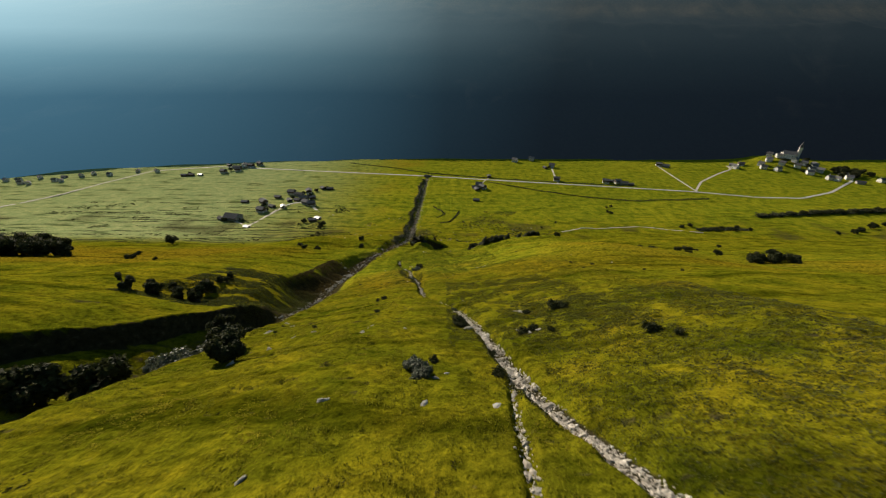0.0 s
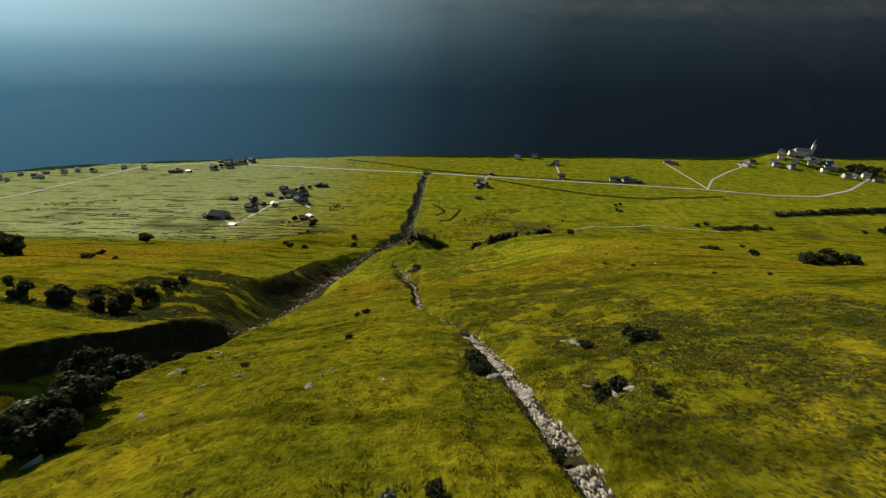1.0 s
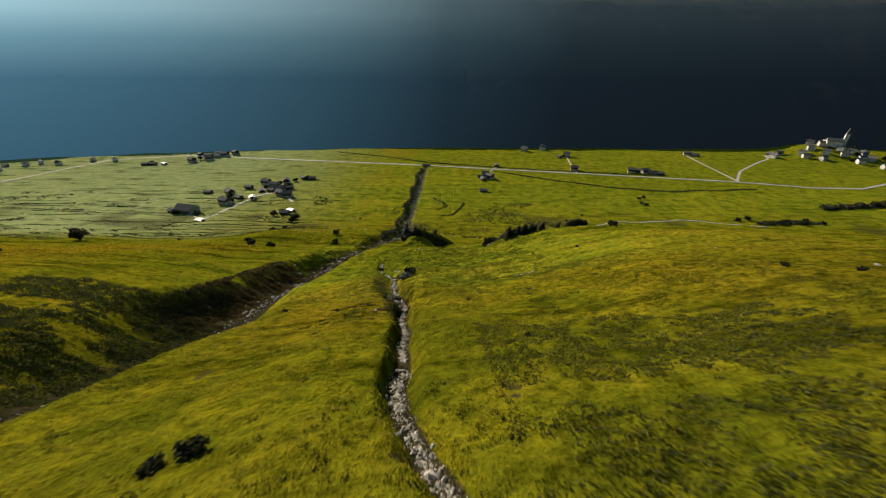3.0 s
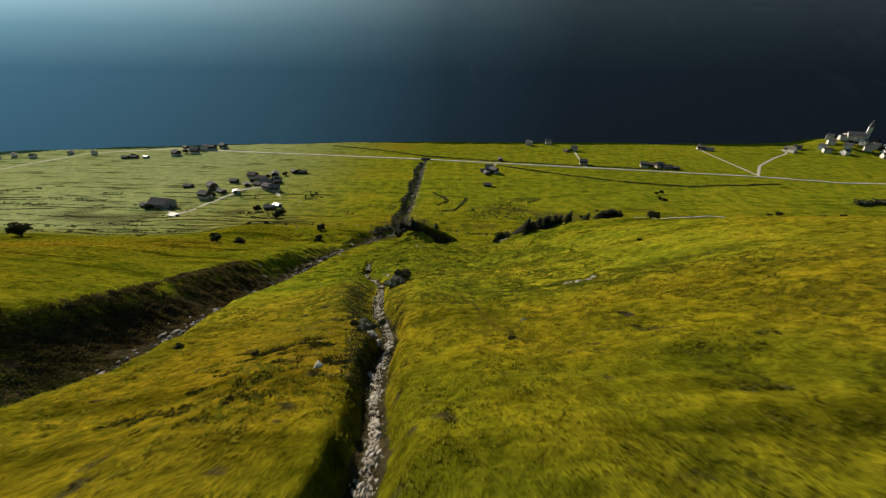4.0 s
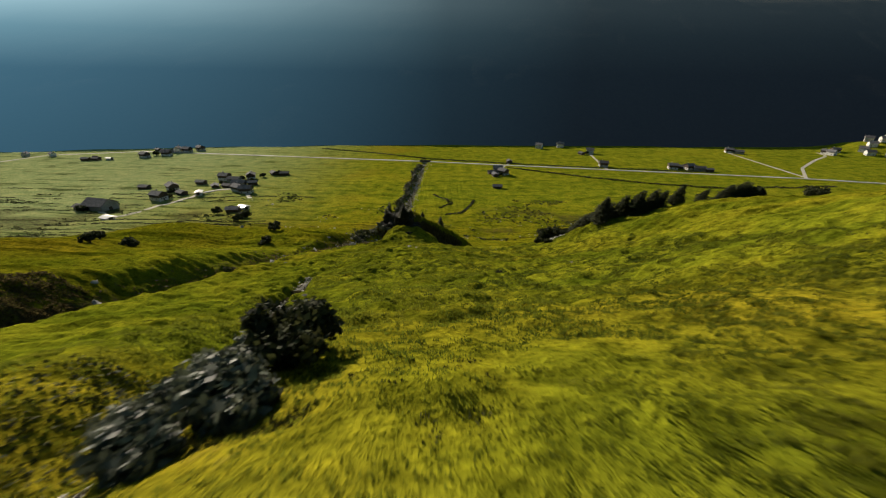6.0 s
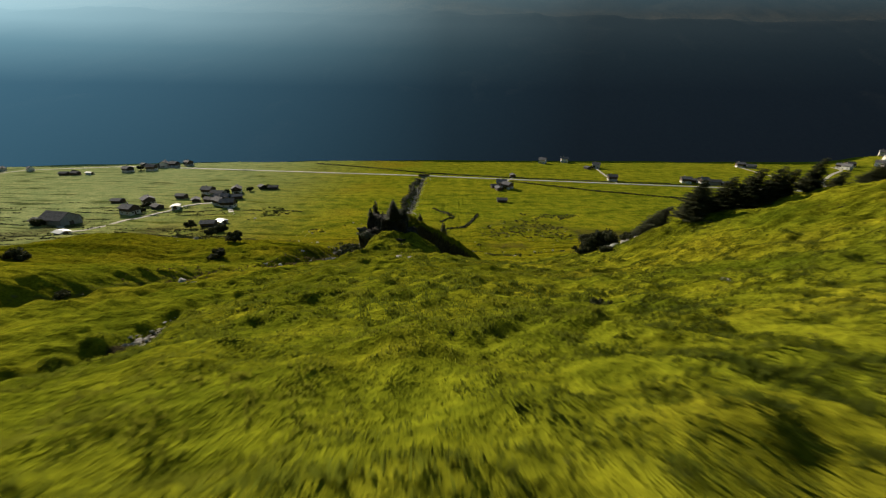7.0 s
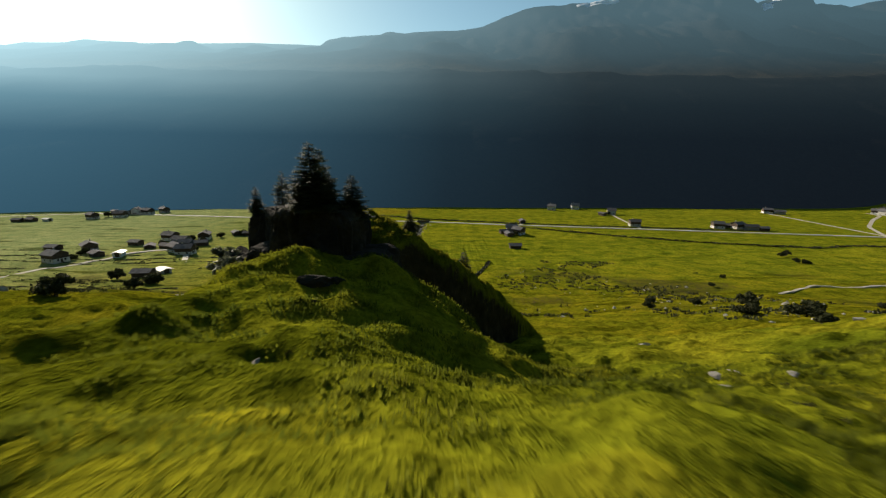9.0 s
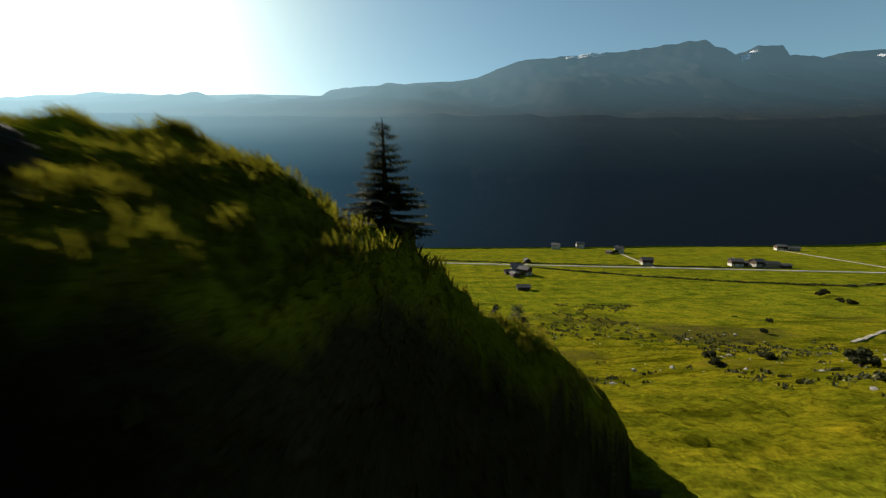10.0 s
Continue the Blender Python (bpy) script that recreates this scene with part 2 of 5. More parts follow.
def ground_material():
    m, nt, out = material("meadow")
    p = places(nt)
    big, mid, small, tiny = grain(nt, p, 0.018, 4), grain(nt, p, 0.11, 4), grain(nt, p, 0.75, 5, 0.65), grain(nt, p, 4.0, 4, 0.7)
    green = ramp(nt, mid, ((0.30, (0.057, 0.067, 0.004)), (0.50, (0.106, 0.106, 0.006)), (0.72, (0.158, 0.136, 0.008))))
    ochre = ramp(nt, small, ((0.3, (0.095, 0.070, 0.005)), (0.7, (0.20, 0.135, 0.010))))
    dry = node(nt, "ShaderNodeAttribute")
    dry.attribute_name = "dry"
    k = node(nt, "ShaderNodeMath", {0: big, 1: dry.outputs["Fac"]}, operation="ADD").outputs[0]
    col = mixed(nt, ramp(nt, k, ((0.52, (0, 0, 0)), (0.86, (0.85,) * 3))), green, ochre)
    col = mixed(nt, 0.75, col, ramp(nt, small, ((0.32, (0.22, 0.26, 0.22)), (0.52, (0.95, 0.95, 0.9)), (0.72, (1.45, 1.4, 1.1)))), "MULTIPLY")
    col = mixed(nt, 0.6, col, ramp(nt, tiny, ((0.32, (0.28, 0.32, 0.28)), (0.62, (1.2, 1.18, 1.0)))), "MULTIPLY")
    # mown meadow tone, with haze blue and missing sunlight painted in as brightening
    mown_lit = node(nt, "ShaderNodeAttribute")
    mown_lit.attribute_name = "mown_lit"
    worn = node(nt, "ShaderNodeMath", {0: mown_lit.outputs["Fac"], 1: -0.62}, operation="MULTIPLY")
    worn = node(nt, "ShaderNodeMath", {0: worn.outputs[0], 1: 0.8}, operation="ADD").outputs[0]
    # cattle terraces: thin dark lines along the slope, and faintly differing parcels of meadow
    lie = node(nt, "ShaderNodeMapping", {"Vector": p, "Scale": (0.022, 0.16, 0.1)}).outputs[0]
    lines_n = grain(nt, lie, 1.0, 5, 0.6)
    col = mixed(nt, worn, col, ramp(nt, lines_n, ((0.37, (0.34, 0.38, 0.34)), (0.47, (1.0, 1.0, 1.0)), (0.60, (1.0, 1.0, 1.0)), (0.70, (1.3, 1.22, 1.0)))), "MULTIPLY")
    lots = node(nt, "ShaderNodeTexVoronoi", {"Vector": node(nt, "ShaderNodeMapping", {"Vector": p, "Scale": (0.006, 0.016, 0.0), "Rotation": (0, 0, 0.15)}).outputs[0], "Scale": 1.0})
    col = mixed(nt, 0.35, col, ramp(nt, node(nt, "ShaderNodeSeparateXYZ", {0: lots.outputs["Color"]}).outputs[0], ((0.0, (0.7, 0.8, 0.7)), (1.0, (1.3, 1.15, 1.0)))), "MULTIPLY")
    col = mixed(nt, mown_lit.outputs["Fac"], col, mixed(nt, 1.0, col, (1.66, 1.88, 2.4), "MULTIPLY"))
    # pale pasture on the fan, greyed and blued to paint in haze
    stony_haze = node(nt, "ShaderNodeAttribute")
    stony_haze.attribute_name = "stony_haze"
    lean = ramp(nt, small, ((0.3, (0.112, 0.142, 0.062)), (0.5, (0.215, 0.250, 0.116)), (0.75, (0.31, 0.330, 0.17))))
    lean = mixed(nt, 0.95, lean, ramp(nt, lines_n, ((0.36, (0.24, 0.29, 0.25)), (0.46, (1.0, 1.0, 1.0)), (0.60, (1.0, 1.0, 1.0)), (0.70, (1.15, 1.12, 1.0)))), "MULTIPLY")
    lean = mixed(nt, 0.6, lean, ramp(nt, mid, ((0.35, (0.62, 0.72, 0.6)), (0.65, (1.1, 1.05, 1.0)))), "MULTIPLY")
    col = mixed(nt, stony_haze.outputs["Fac"], col, lean)
    # bare earth; the same dark colour also stands in for shade in places
    soil_shade = node(nt, "ShaderNodeAttribute")
    soil_shade.attribute_name = "soil_shade"
    earth_shade = ramp(nt, small, ((0.3, (0.012, 0.011, 0.005)), (0.6, (0.034, 0.029, 0.014)), (0.8, (0.085, 0.072, 0.045))))
    sf = node(nt, "ShaderNodeMath", {0: soil_shade.outputs["Fac"], 1: small}, operation="ADD").outputs[0]
    col = mixed(nt, ramp(nt, sf, ((0.75, (0, 0, 0)), (1.05, (1, 1, 1)))), col, earth_shade)
    b = node(nt, "ShaderNodeBsdfPrincipled", {"Base Color": col, "Roughness": 1.0, "Specular IOR Level": 0.0})
    bump = node(nt, "ShaderNodeBump", {"Height": small, "Strength": 1.0, "Distance": 0.8})
    bump2 = node(nt, "ShaderNodeBump", {"Height": tiny, "Strength": 0.9, "Distance": 0.22, "Normal": bump.outputs[0]})
    nt.links.new(bump2.outputs[0], b.inputs["Normal"])
    nt.links.new(b.outputs[0], out.inputs["Surface"])
    return m


MEADOW = ground_material()


# ---- ground ----
def lines(a, b, step, far, grow=1.12):
    """Grid lines: even from a to b, then ever wider out to the limits far."""
    v = list(np.arange(a, b + 0.01, step))
    s = step
    while v[-1] < far[1]:
        s = min(s * grow, 90)
        v.append(v[-1] + s)
    s = step
    while v[0] > far[0]:
        s = min(s * grow, 90)
        v.insert(0, v[0] - s)
    return np.array(v)


def grid_mesh(name, gx, gy, gz, mat, attrs=None):
    nx, ny = gx.shape[1], gx.shape[0]
    me = bpy.data.meshes.new(name)
    i = np.arange(nx * ny).reshape(ny, nx)
    faces = np.stack([i[:-1, :-1], i[:-1, 1:], i[1:, 1:], i[1:, :-1]], -1).reshape(-1, 4)
    me.vertices.add(nx * ny)
    me.vertices.foreach_set("co", np.stack([gx, gy, gz], -1).astype(np.float32).ravel())
    me.loops.add(faces.size)
    me.loops.foreach_set("vertex_index", faces.astype(np.int32).ravel())
    me.polygons.add(len(faces))
    me.polygons.foreach_set("loop_start", np.arange(0, faces.size, 4, dtype=np.int32))
    me.polygons.foreach_set("use_smooth", np.ones(len(faces), dtype=bool))
    for key, v in (attrs or {}).items():
        a = me.attributes.new(key, "FLOAT", "POINT")
        a.data.foreach_set("value", v.astype(np.float32).ravel())
    me.materials.append(mat)
    me.update()
    me.validate()
    return me


def soil_shade_at(x, y):
    d = x - gully_x(y)
    cut = hermite(y, GULLY_Y, GULLY_CUT)
    g = np.where(d > 0, 1 - smooth(0.2, 0.9, d / (4 + 1.15 * cut)), 1 - smooth(0.3, 1.0, -d / (4 + 1.35 * cut)))
    g = g * (1 - smooth(600, 630, y))
    db = np.abs(x - brook_x(y))
    b = (1 - smooth(0.5, 1.2, db)) * smooth(-10, 5, y) * (1 - smooth(196, 212, y))
    ds = x - hermite(y, SCARP_Y, SCARP_X)
    g = np.maximum(g * (1 - (d < 0) * (0.6 - 0.6 * smooth(125, 150, y) + 0.7 * smooth(180, 215, y)) * smooth(0.1, 0.4, -d / (4 + 1.35 * cut))), 1.5 * smooth(-0.4, 0.6, ds) * (1 - smooth(2.2, 4.5, ds)) * (1 - smooth(88, 110, y)))
    rough = 0.38 * smooth(0.1, 0.6, noise2(x, y, 30, 21)) * smooth(300, 350, y) * (1 - smooth(400, 460, y))
    # hollows between tufts coloured earth-dark to stand in for shade
    gaps = 0.42 * (1 - 0.8 * smooth(150, 172, y)) * smooth(0.62, 1.05, -tufts(x, y)) * (1 - smooth(285, 330, y)) * (0.65 + 0.5 * noise2(x, y, 14, 74))
    bank = 0.24 * smooth(7, 11, -x) * (1 - smooth(20, 30, -x)) * smooth(112, 124, y) * (1 - smooth(150, 170, y))
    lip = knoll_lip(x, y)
    # earth face under the turf lip, coloured darker to stand for its shade
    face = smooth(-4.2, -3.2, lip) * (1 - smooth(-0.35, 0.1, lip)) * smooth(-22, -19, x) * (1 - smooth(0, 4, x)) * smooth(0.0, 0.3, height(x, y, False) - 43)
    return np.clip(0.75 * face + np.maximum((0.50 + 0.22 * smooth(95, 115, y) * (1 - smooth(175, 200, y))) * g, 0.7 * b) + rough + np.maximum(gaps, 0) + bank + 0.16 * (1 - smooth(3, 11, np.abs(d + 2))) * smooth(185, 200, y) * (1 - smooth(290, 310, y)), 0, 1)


def dry_at(x, y):
    v = 0.16 * smooth(-10, 60, x) * (1 - smooth(190, 260, y)) * (0.3 + 0.7 * smooth(20, 120, y)) + 0.34 * smooth(80, 120, -x) * smooth(130, 180, y) * (1 - smooth(235, 275, y))
    v = v + 0.20 * smooth(6, 14, -x) * (1 - smooth(30, 44, -x)) * smooth(85, 105, y) * (1 - smooth(150, 175, y))
    v = v - 0.34 * smooth(165, 200, y) * (1 - smooth(22, 38, -x))
    v = v - 0.20 * smooth(4, 26, x) * (1 - smooth(50, 110, y))
    v = v + 0.22 * np.exp(-(((x - 40) / 22) ** 2) - ((y - 62) / 16) ** 2) * (1 + 0.6 * noise2(x, y, 9, 75))
    # ochre strip at the mountain's foot paints in an orange lens flare
    return v + 0.20 * smooth(650, 690, y) * (1 - smooth(70, 160, np.abs(x)))


def finer(v, a, b):
    """Halves the steps of grid lines between a and b."""
    m = (v[:-1] + v[1:]) / 2
    return np.sort(np.concatenate([v, m[(m > a) & (m < b)]]))


gx, gy = np.meshgrid(finer(finer(lines(-36, 40, 0.45, (-2600, 2600), 1.06), -30, 14), -84, -44), finer(lines(-10, 272, 0.45, (-380, 1500), 1.04), 168, 258))
# the last mask's slope terms only paint extra brightness into the grass
ground = tagged(new("ground", grid_mesh("ground", gx, gy, height(gx, gy), MEADOW, {"soil_shade": soil_shade_at(gx, gy), "dry": dry_at(gx, gy), "stony_haze": 0.78 * smooth(60, 320, -gx) * smooth(280, 330, gy), "mown_lit": 0.52 * smooth(330, 470, gy) + (0.50 * smooth(130, 150, gy) - 0.14 * smooth(185, 215, gy)) * (1 - smooth(262, 285, gy)) * (1 - 0.9 * smooth(55, 90, -gx) - 0.6 * smooth(30, 70, gx))})),
                "grassy alpine slope running down to a flat green valley floor", "ground", kind="structure")


# ---- far side of the valley ----
FOOT_X = (-1600, -900, -700, -653, -533, -400, -199, 0, 235, 463, 930, 1600)
FOOT_Y = (250, 450, 566, 613, 646, 678, 704, 727, 729, 732, 750, 830)


def mountain_material():
    """Wood, high pasture, rock and old snow by height; the haze of some hundreds of metres of sunlit air is painted on
    as a faint glow of the backdrop.
    """
    m, nt, out = material("far_mountain")
    p = places(nt)
    xyz = node(nt, "ShaderNodeSeparateXYZ", {0: p})
    x, y, z = xyz.outputs
    calc = lambda op, a, b: node(nt, "ShaderNodeMath", {0: a, 1: b}, operation=op).outputs[0]
    n1, n2, n3 = grain(nt, p, 0.007, 5), grain(nt, p, 0.035, 6, 0.75), grain(nt, p, 0.16, 4, 0.8)
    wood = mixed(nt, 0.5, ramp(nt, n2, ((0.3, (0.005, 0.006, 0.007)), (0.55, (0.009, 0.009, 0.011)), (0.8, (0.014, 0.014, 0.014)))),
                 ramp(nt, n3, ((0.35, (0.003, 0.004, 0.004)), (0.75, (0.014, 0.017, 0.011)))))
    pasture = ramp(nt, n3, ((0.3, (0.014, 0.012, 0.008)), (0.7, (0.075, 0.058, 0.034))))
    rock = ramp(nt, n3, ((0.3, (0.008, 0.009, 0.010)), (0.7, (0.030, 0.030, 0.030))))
    h = calc("MULTIPLY", calc("ADD", calc("MULTIPLY", n1, 55.0), z), 0.001)
    col = mixed(nt, ramp(nt, h, ((0.31, (0, 0, 0)), (0.345, (0.6,) * 3), (0.40, (0.15,) * 3))), wood, pasture)
    col = mixed(nt, ramp(nt, h, ((0.55, (0, 0, 0)), (0.85, (1,) * 3))), col, rock)
    b = node(nt, "ShaderNodeBsdfPrincipled", {"Base Color": col, "Roughness": 1.0, "Specular IOR Level": 0.0})
    bump = node(nt, "ShaderNodeBump", {"Height": n2, "Strength": 0.35, "Distance": 6.0})
    nt.links.new(bump.outputs[0], b.inputs["Normal"])
    # bearing from the valley's middle against the sun's, and height, strengthen the painted haze
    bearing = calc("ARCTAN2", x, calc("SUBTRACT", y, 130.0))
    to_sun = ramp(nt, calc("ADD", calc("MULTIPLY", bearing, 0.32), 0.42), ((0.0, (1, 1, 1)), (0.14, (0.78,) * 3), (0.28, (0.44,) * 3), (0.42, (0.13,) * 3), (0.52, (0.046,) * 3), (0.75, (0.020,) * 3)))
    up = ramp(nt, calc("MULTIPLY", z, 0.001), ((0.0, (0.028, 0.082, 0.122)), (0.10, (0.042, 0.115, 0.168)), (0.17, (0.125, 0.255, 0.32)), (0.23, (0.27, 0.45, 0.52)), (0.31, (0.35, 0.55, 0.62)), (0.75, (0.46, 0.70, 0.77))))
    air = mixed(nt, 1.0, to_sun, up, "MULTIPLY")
    # a second painted haze glow, whatever the bearing, stronger with height
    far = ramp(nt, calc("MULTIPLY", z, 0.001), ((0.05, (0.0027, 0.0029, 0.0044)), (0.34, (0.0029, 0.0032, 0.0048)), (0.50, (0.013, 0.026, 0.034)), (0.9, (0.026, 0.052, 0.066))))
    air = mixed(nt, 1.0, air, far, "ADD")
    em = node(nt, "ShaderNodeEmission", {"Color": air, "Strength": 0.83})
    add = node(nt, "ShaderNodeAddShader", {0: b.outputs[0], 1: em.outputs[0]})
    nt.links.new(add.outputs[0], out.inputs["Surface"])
    return m


RIDGE_X = (-3520, -2821, -2470, -1884, -1296, -943, -746, -547, -229, 89, 268, 406, 603, 820, 1157, 1476, 1674, 1872, 1940, 2005, 2090, 2153, 2245, 2418, 2477, 2648, 2715, 2816, 2936, 3161, 3708)
RIDGE_Z = (795, 817, 829, 843, 841, 824, 806, 837, 861, 900, 935, 992, 1049, 1072, 1096, 1102, 1118, 1145, 1100, 1093, 1045, 1064, 1102, 1106, 1046, 1040, 1025, 1056, 1071, 1084, 1037)


def wall_z(x, y):
    """The far mountain side: a steep wooded wall, a step of high pasture, then the summit ridge."""
    foot = np.interp(x, FOOT_X, FOOT_Y) + 5 * noise2(x, 0 * x, 60, 31)
    d = np.maximum(y - foot, 0)
    g = d / (1187 - foot) * 460
    r = g * 0.60 * (1 - smooth(400, 520, g)) + smooth(400, 520, g) * (252 + 0.07 * (g - 460))
    wav = noise2(x, y, 260, 33) * 10 + noise2(x, y, 90, 34) * 5 + noise2(x, y, 30, 35) * 3
    along = x + 0.70 * (2997 - y) * smooth(500, 1100, x) * smooth(1700, 2200, y)
    ridge = np.interp(along, RIDGE_X, RIDGE_Z) - 12 - 24 * smooth(500, 900, along) + 20 * smooth(300, 900, along) + 20 * smooth(1200, 1700, along) + 42 * (1 - smooth(-300, 300, along))
    peak = 5 * noise2(along, 0 * x, 45, 38) * smooth(300, 900, x)
    e = y - 727
    bench = smooth(-150, 450, x)
    up = bench * np.clip((e - 620) / 1650, 0, 1) ** 1.25 * (ridge + peak - 386) + (1 - bench) * np.clip((e - 440) / 1830, 0, 1) * (ridge + peak - 386)
    ribs = (30 * noise2(x, y * 0.35, 150, 41) + 16 * noise2(x, y * 0.5, 60, 42)) * smooth(900, 1500, e) * (1 - smooth(1750, 2200, e))
    return -3 + r + up + ribs + wav * smooth(20, 160, d) * (1 - smooth(1500, 2050, e)) - smooth(2280, 3200, e) * 250


mx, my = np.meshgrid(lines(-1200, 2800, 13, (-3900, 3900), 1.08), np.concatenate([np.arange(250, 1400, 9.0), np.arange(1400, 2900, 30.0), np.arange(2900, 3020, 8.0), np.arange(3020, 4000, 80.0)]))
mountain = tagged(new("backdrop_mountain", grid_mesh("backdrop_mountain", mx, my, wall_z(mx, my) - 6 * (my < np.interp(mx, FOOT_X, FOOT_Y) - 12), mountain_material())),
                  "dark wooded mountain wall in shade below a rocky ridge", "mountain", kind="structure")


SNOW = surface("old_snow", ((0.3, (0.62, 0.66, 0.70)), (0.7, (0.82, 0.85, 0.88))), 0.02, 0.7, 0.1)
for x0, x1, y0, y1 in ((840, 1130, 2905, 2975), (1930, 2010, 2740, 2900), (2040, 2140, 2850, 2905), (2900, 3000, 2800, 2850)):
    sx, sy = np.meshgrid(np.linspace(x0, x1, 24), np.linspace(y0, y1, 10))
    sx = sx + (sy - y0) * 0.7
    sz = wall_z(sx, sy) + 8 - 10 * (np.abs((sx - sx.mean(1, keepdims=True)) / (x1 - x0)) * 2) ** 2 - 6 * noise2(sx, sy, 40, 44)
    tagged(new("snowfield", grid_mesh("snowfield", sx, sy, sz, SNOW)), "patch of old snow below the rocky ridge", "snow", kind="structure")
# ---- builders ----
def part(name, bm, mat, parent=None, label="", smooth_faces=False):
    """Links a bmesh as one mesh object, under a thing or a part."""
    me = bpy.data.meshes.new(name)
    bm.to_mesh(me)
    bm.free()
    return mesh_part(name, me, mat, parent, label, smooth_faces)


def mesh_part(name, me, mat, parent=None, label="", smooth_faces=False):
    me.materials.append(mat)
    if smooth_faces:
        me.polygons.foreach_set("use_smooth", np.ones(len(me.polygons), dtype=bool))
    ob = new(name, me)
    ob.parent = parent
    if label:
        ob["label"] = label
    return ob


def soup(name, verts, faces):
    me = bpy.data.meshes.new(name)
    me.from_pydata(verts, [], faces)
    me.update()
    return me


def thing(name, label, category, group=""):
    return tagged(new(name), label, category, group)


def gz(x, y):
    return float(height(np.array([x]), np.array([y]))[0])


def add_box(bm, sx, sy, sz, at=(0, 0, 0), bevel=0.0):
    g = bmesh.ops.create_cube(bm, size=1.0, matrix=Matrix.Translation(at) @ Matrix.Diagonal((sx, sy, sz, 1)))
    if bevel:
        es = list({e for v in g["verts"] for e in v.link_edges})
        bmesh.ops.bevel(bm, geom=es, offset=bevel, segments=1, affect="EDGES")


def tube(verts, faces, pts, radii, sides=6):
    """Adds a tapered limb along pts."""
    start = len(verts)
    for i, (p, r) in enumerate(zip(pts, radii)):
        d = (pts[min(i + 1, len(pts) - 1)] - pts[max(i - 1, 0)]).normalized()
        a = d.orthogonal().normalized()
        b = d.cross(a)
        for k in range(sides):
            w = 2 * math.pi * k / sides
            verts.append(p + (a * math.cos(w) + b * math.sin(w)) * r)
    for i in range(len(pts) - 1):
        for k in range(sides):
            q, k2 = start + i * sides, (k + 1) % sides
            faces.append((q + k, q + k2, q + sides + k2, q + sides + k))


NEEDLE = surface("spruce_needles", ((0.3, (0.022, 0.028, 0.010)), (0.55, (0.048, 0.056, 0.016)), (0.8, (0.095, 0.088, 0.026))), 1.4, 0.7, 0, leaf=0.48, islands=0.35)
LEAF = surface("bush_leaves", ((0.3, (0.016, 0.020, 0.008)), (0.55, (0.034, 0.039, 0.013)), (0.8, (0.064, 0.062, 0.022))), 0.9, 0.8, 0, spec=0.1, leaf=0.28, islands=0.4)
GREY_LEAF = surface("willow_leaves", ((0.3, (0.035, 0.045, 0.025)), (0.55, (0.075, 0.085, 0.050)), (0.8, (0.14, 0.14, 0.10))), 0.9, 0.6, 0, leaf=0.3, islands=0.4)
BARK = surface("bark", ((0.3, (0.035, 0.026, 0.018)), (0.7, (0.10, 0.08, 0.06))), 5.0, 0.9, 0.6)
ROCK = surface("grey_rock", ((0.3, (0.11, 0.105, 0.085)), (0.5, (0.21, 0.20, 0.17)), (0.75, (0.34, 0.325, 0.29))), 0.9, 0.95, 0.7, 5.0, fine=9, spec=0.1)
DARK_ROCK = surface("mossy_rock", ((0.3, (0.009, 0.009, 0.007)), (0.5, (0.020, 0.019, 0.014)), (0.70, (0.045, 0.042, 0.034)), (0.85, (0.020, 0.028, 0.006))), 0.7, 1.0, 0.8, 4.0, spec=0.05)
PEBBLE = surface("stream_stones", ((0.3, (0.16, 0.138, 0.105)), (0.5, (0.275, 0.25, 0.205)), (0.75, (0.43, 0.40, 0.345))), 1.2, 0.8, 0.4, 8.0, islands=0.4)
BLADE = surface("grass_blades", ((0.30, (0.069, 0.076, 0.007)), (0.52, (0.124, 0.117, 0.009)), (0.75, (0.185, 0.151, 0.014))), 0.16, 0.7, 0, leaf=0.62, islands=0.35, spec=0.08)
SLATE = surface("slate_roof", ((0.3, (0.055, 0.055, 0.058)), (0.7, (0.125, 0.122, 0.125))), 0.8, 0.9, 0.3, 6.0, spec=0.08, objects=0.3)
TIN = surface("pale_roof", ((0.3, (0.28, 0.28, 0.265)), (0.7, (0.42, 0.415, 0.40))), 0.5, 0.45, 0.1)
PLASTER = surface("plaster", ((0.3, (0.40, 0.385, 0.345)), (0.7, (0.62, 0.60, 0.55))), 0.6, 0.85, 0.15, objects=0.2)
TIMBER = surface("dark_timber", ((0.3, (0.035, 0.024, 0.016)), (0.7, (0.10, 0.068, 0.042))), 1.0, 0.8, 0.3, objects=0.3)
STONE_WALL = surface("rubble_wall", ((0.3, (0.16, 0.15, 0.13)), (0.7, (0.34, 0.32, 0.29))), 1.5, 0.9, 0.6)
WINDOW = surface("window_glass", ((0.3, (0.012, 0.014, 0.018)), (0.7, (0.03, 0.034, 0.04))), 1.0, 0.12, 0, spec=0.6)
ASPHALT = surface("pale_road", ((0.3, (0.23, 0.22, 0.19)), (0.7, (0.35, 0.335, 0.295))), 0.05, 0.9, 0.1, 1.0)
GRAVEL = surface("gravel_track", ((0.3, (0.24, 0.22, 0.17)), (0.7, (0.38, 0.355, 0.285))), 0.12, 0.95, 0.3, 2.0)
WEED = surface("weed_leaves", ((0.3, (0.032, 0.038, 0.010)), (0.6, (0.056, 0.062, 0.013)), (0.8, (0.09, 0.09, 0.020))), 0.5, 0.6, 0, leaf=0.35, islands=0.5)
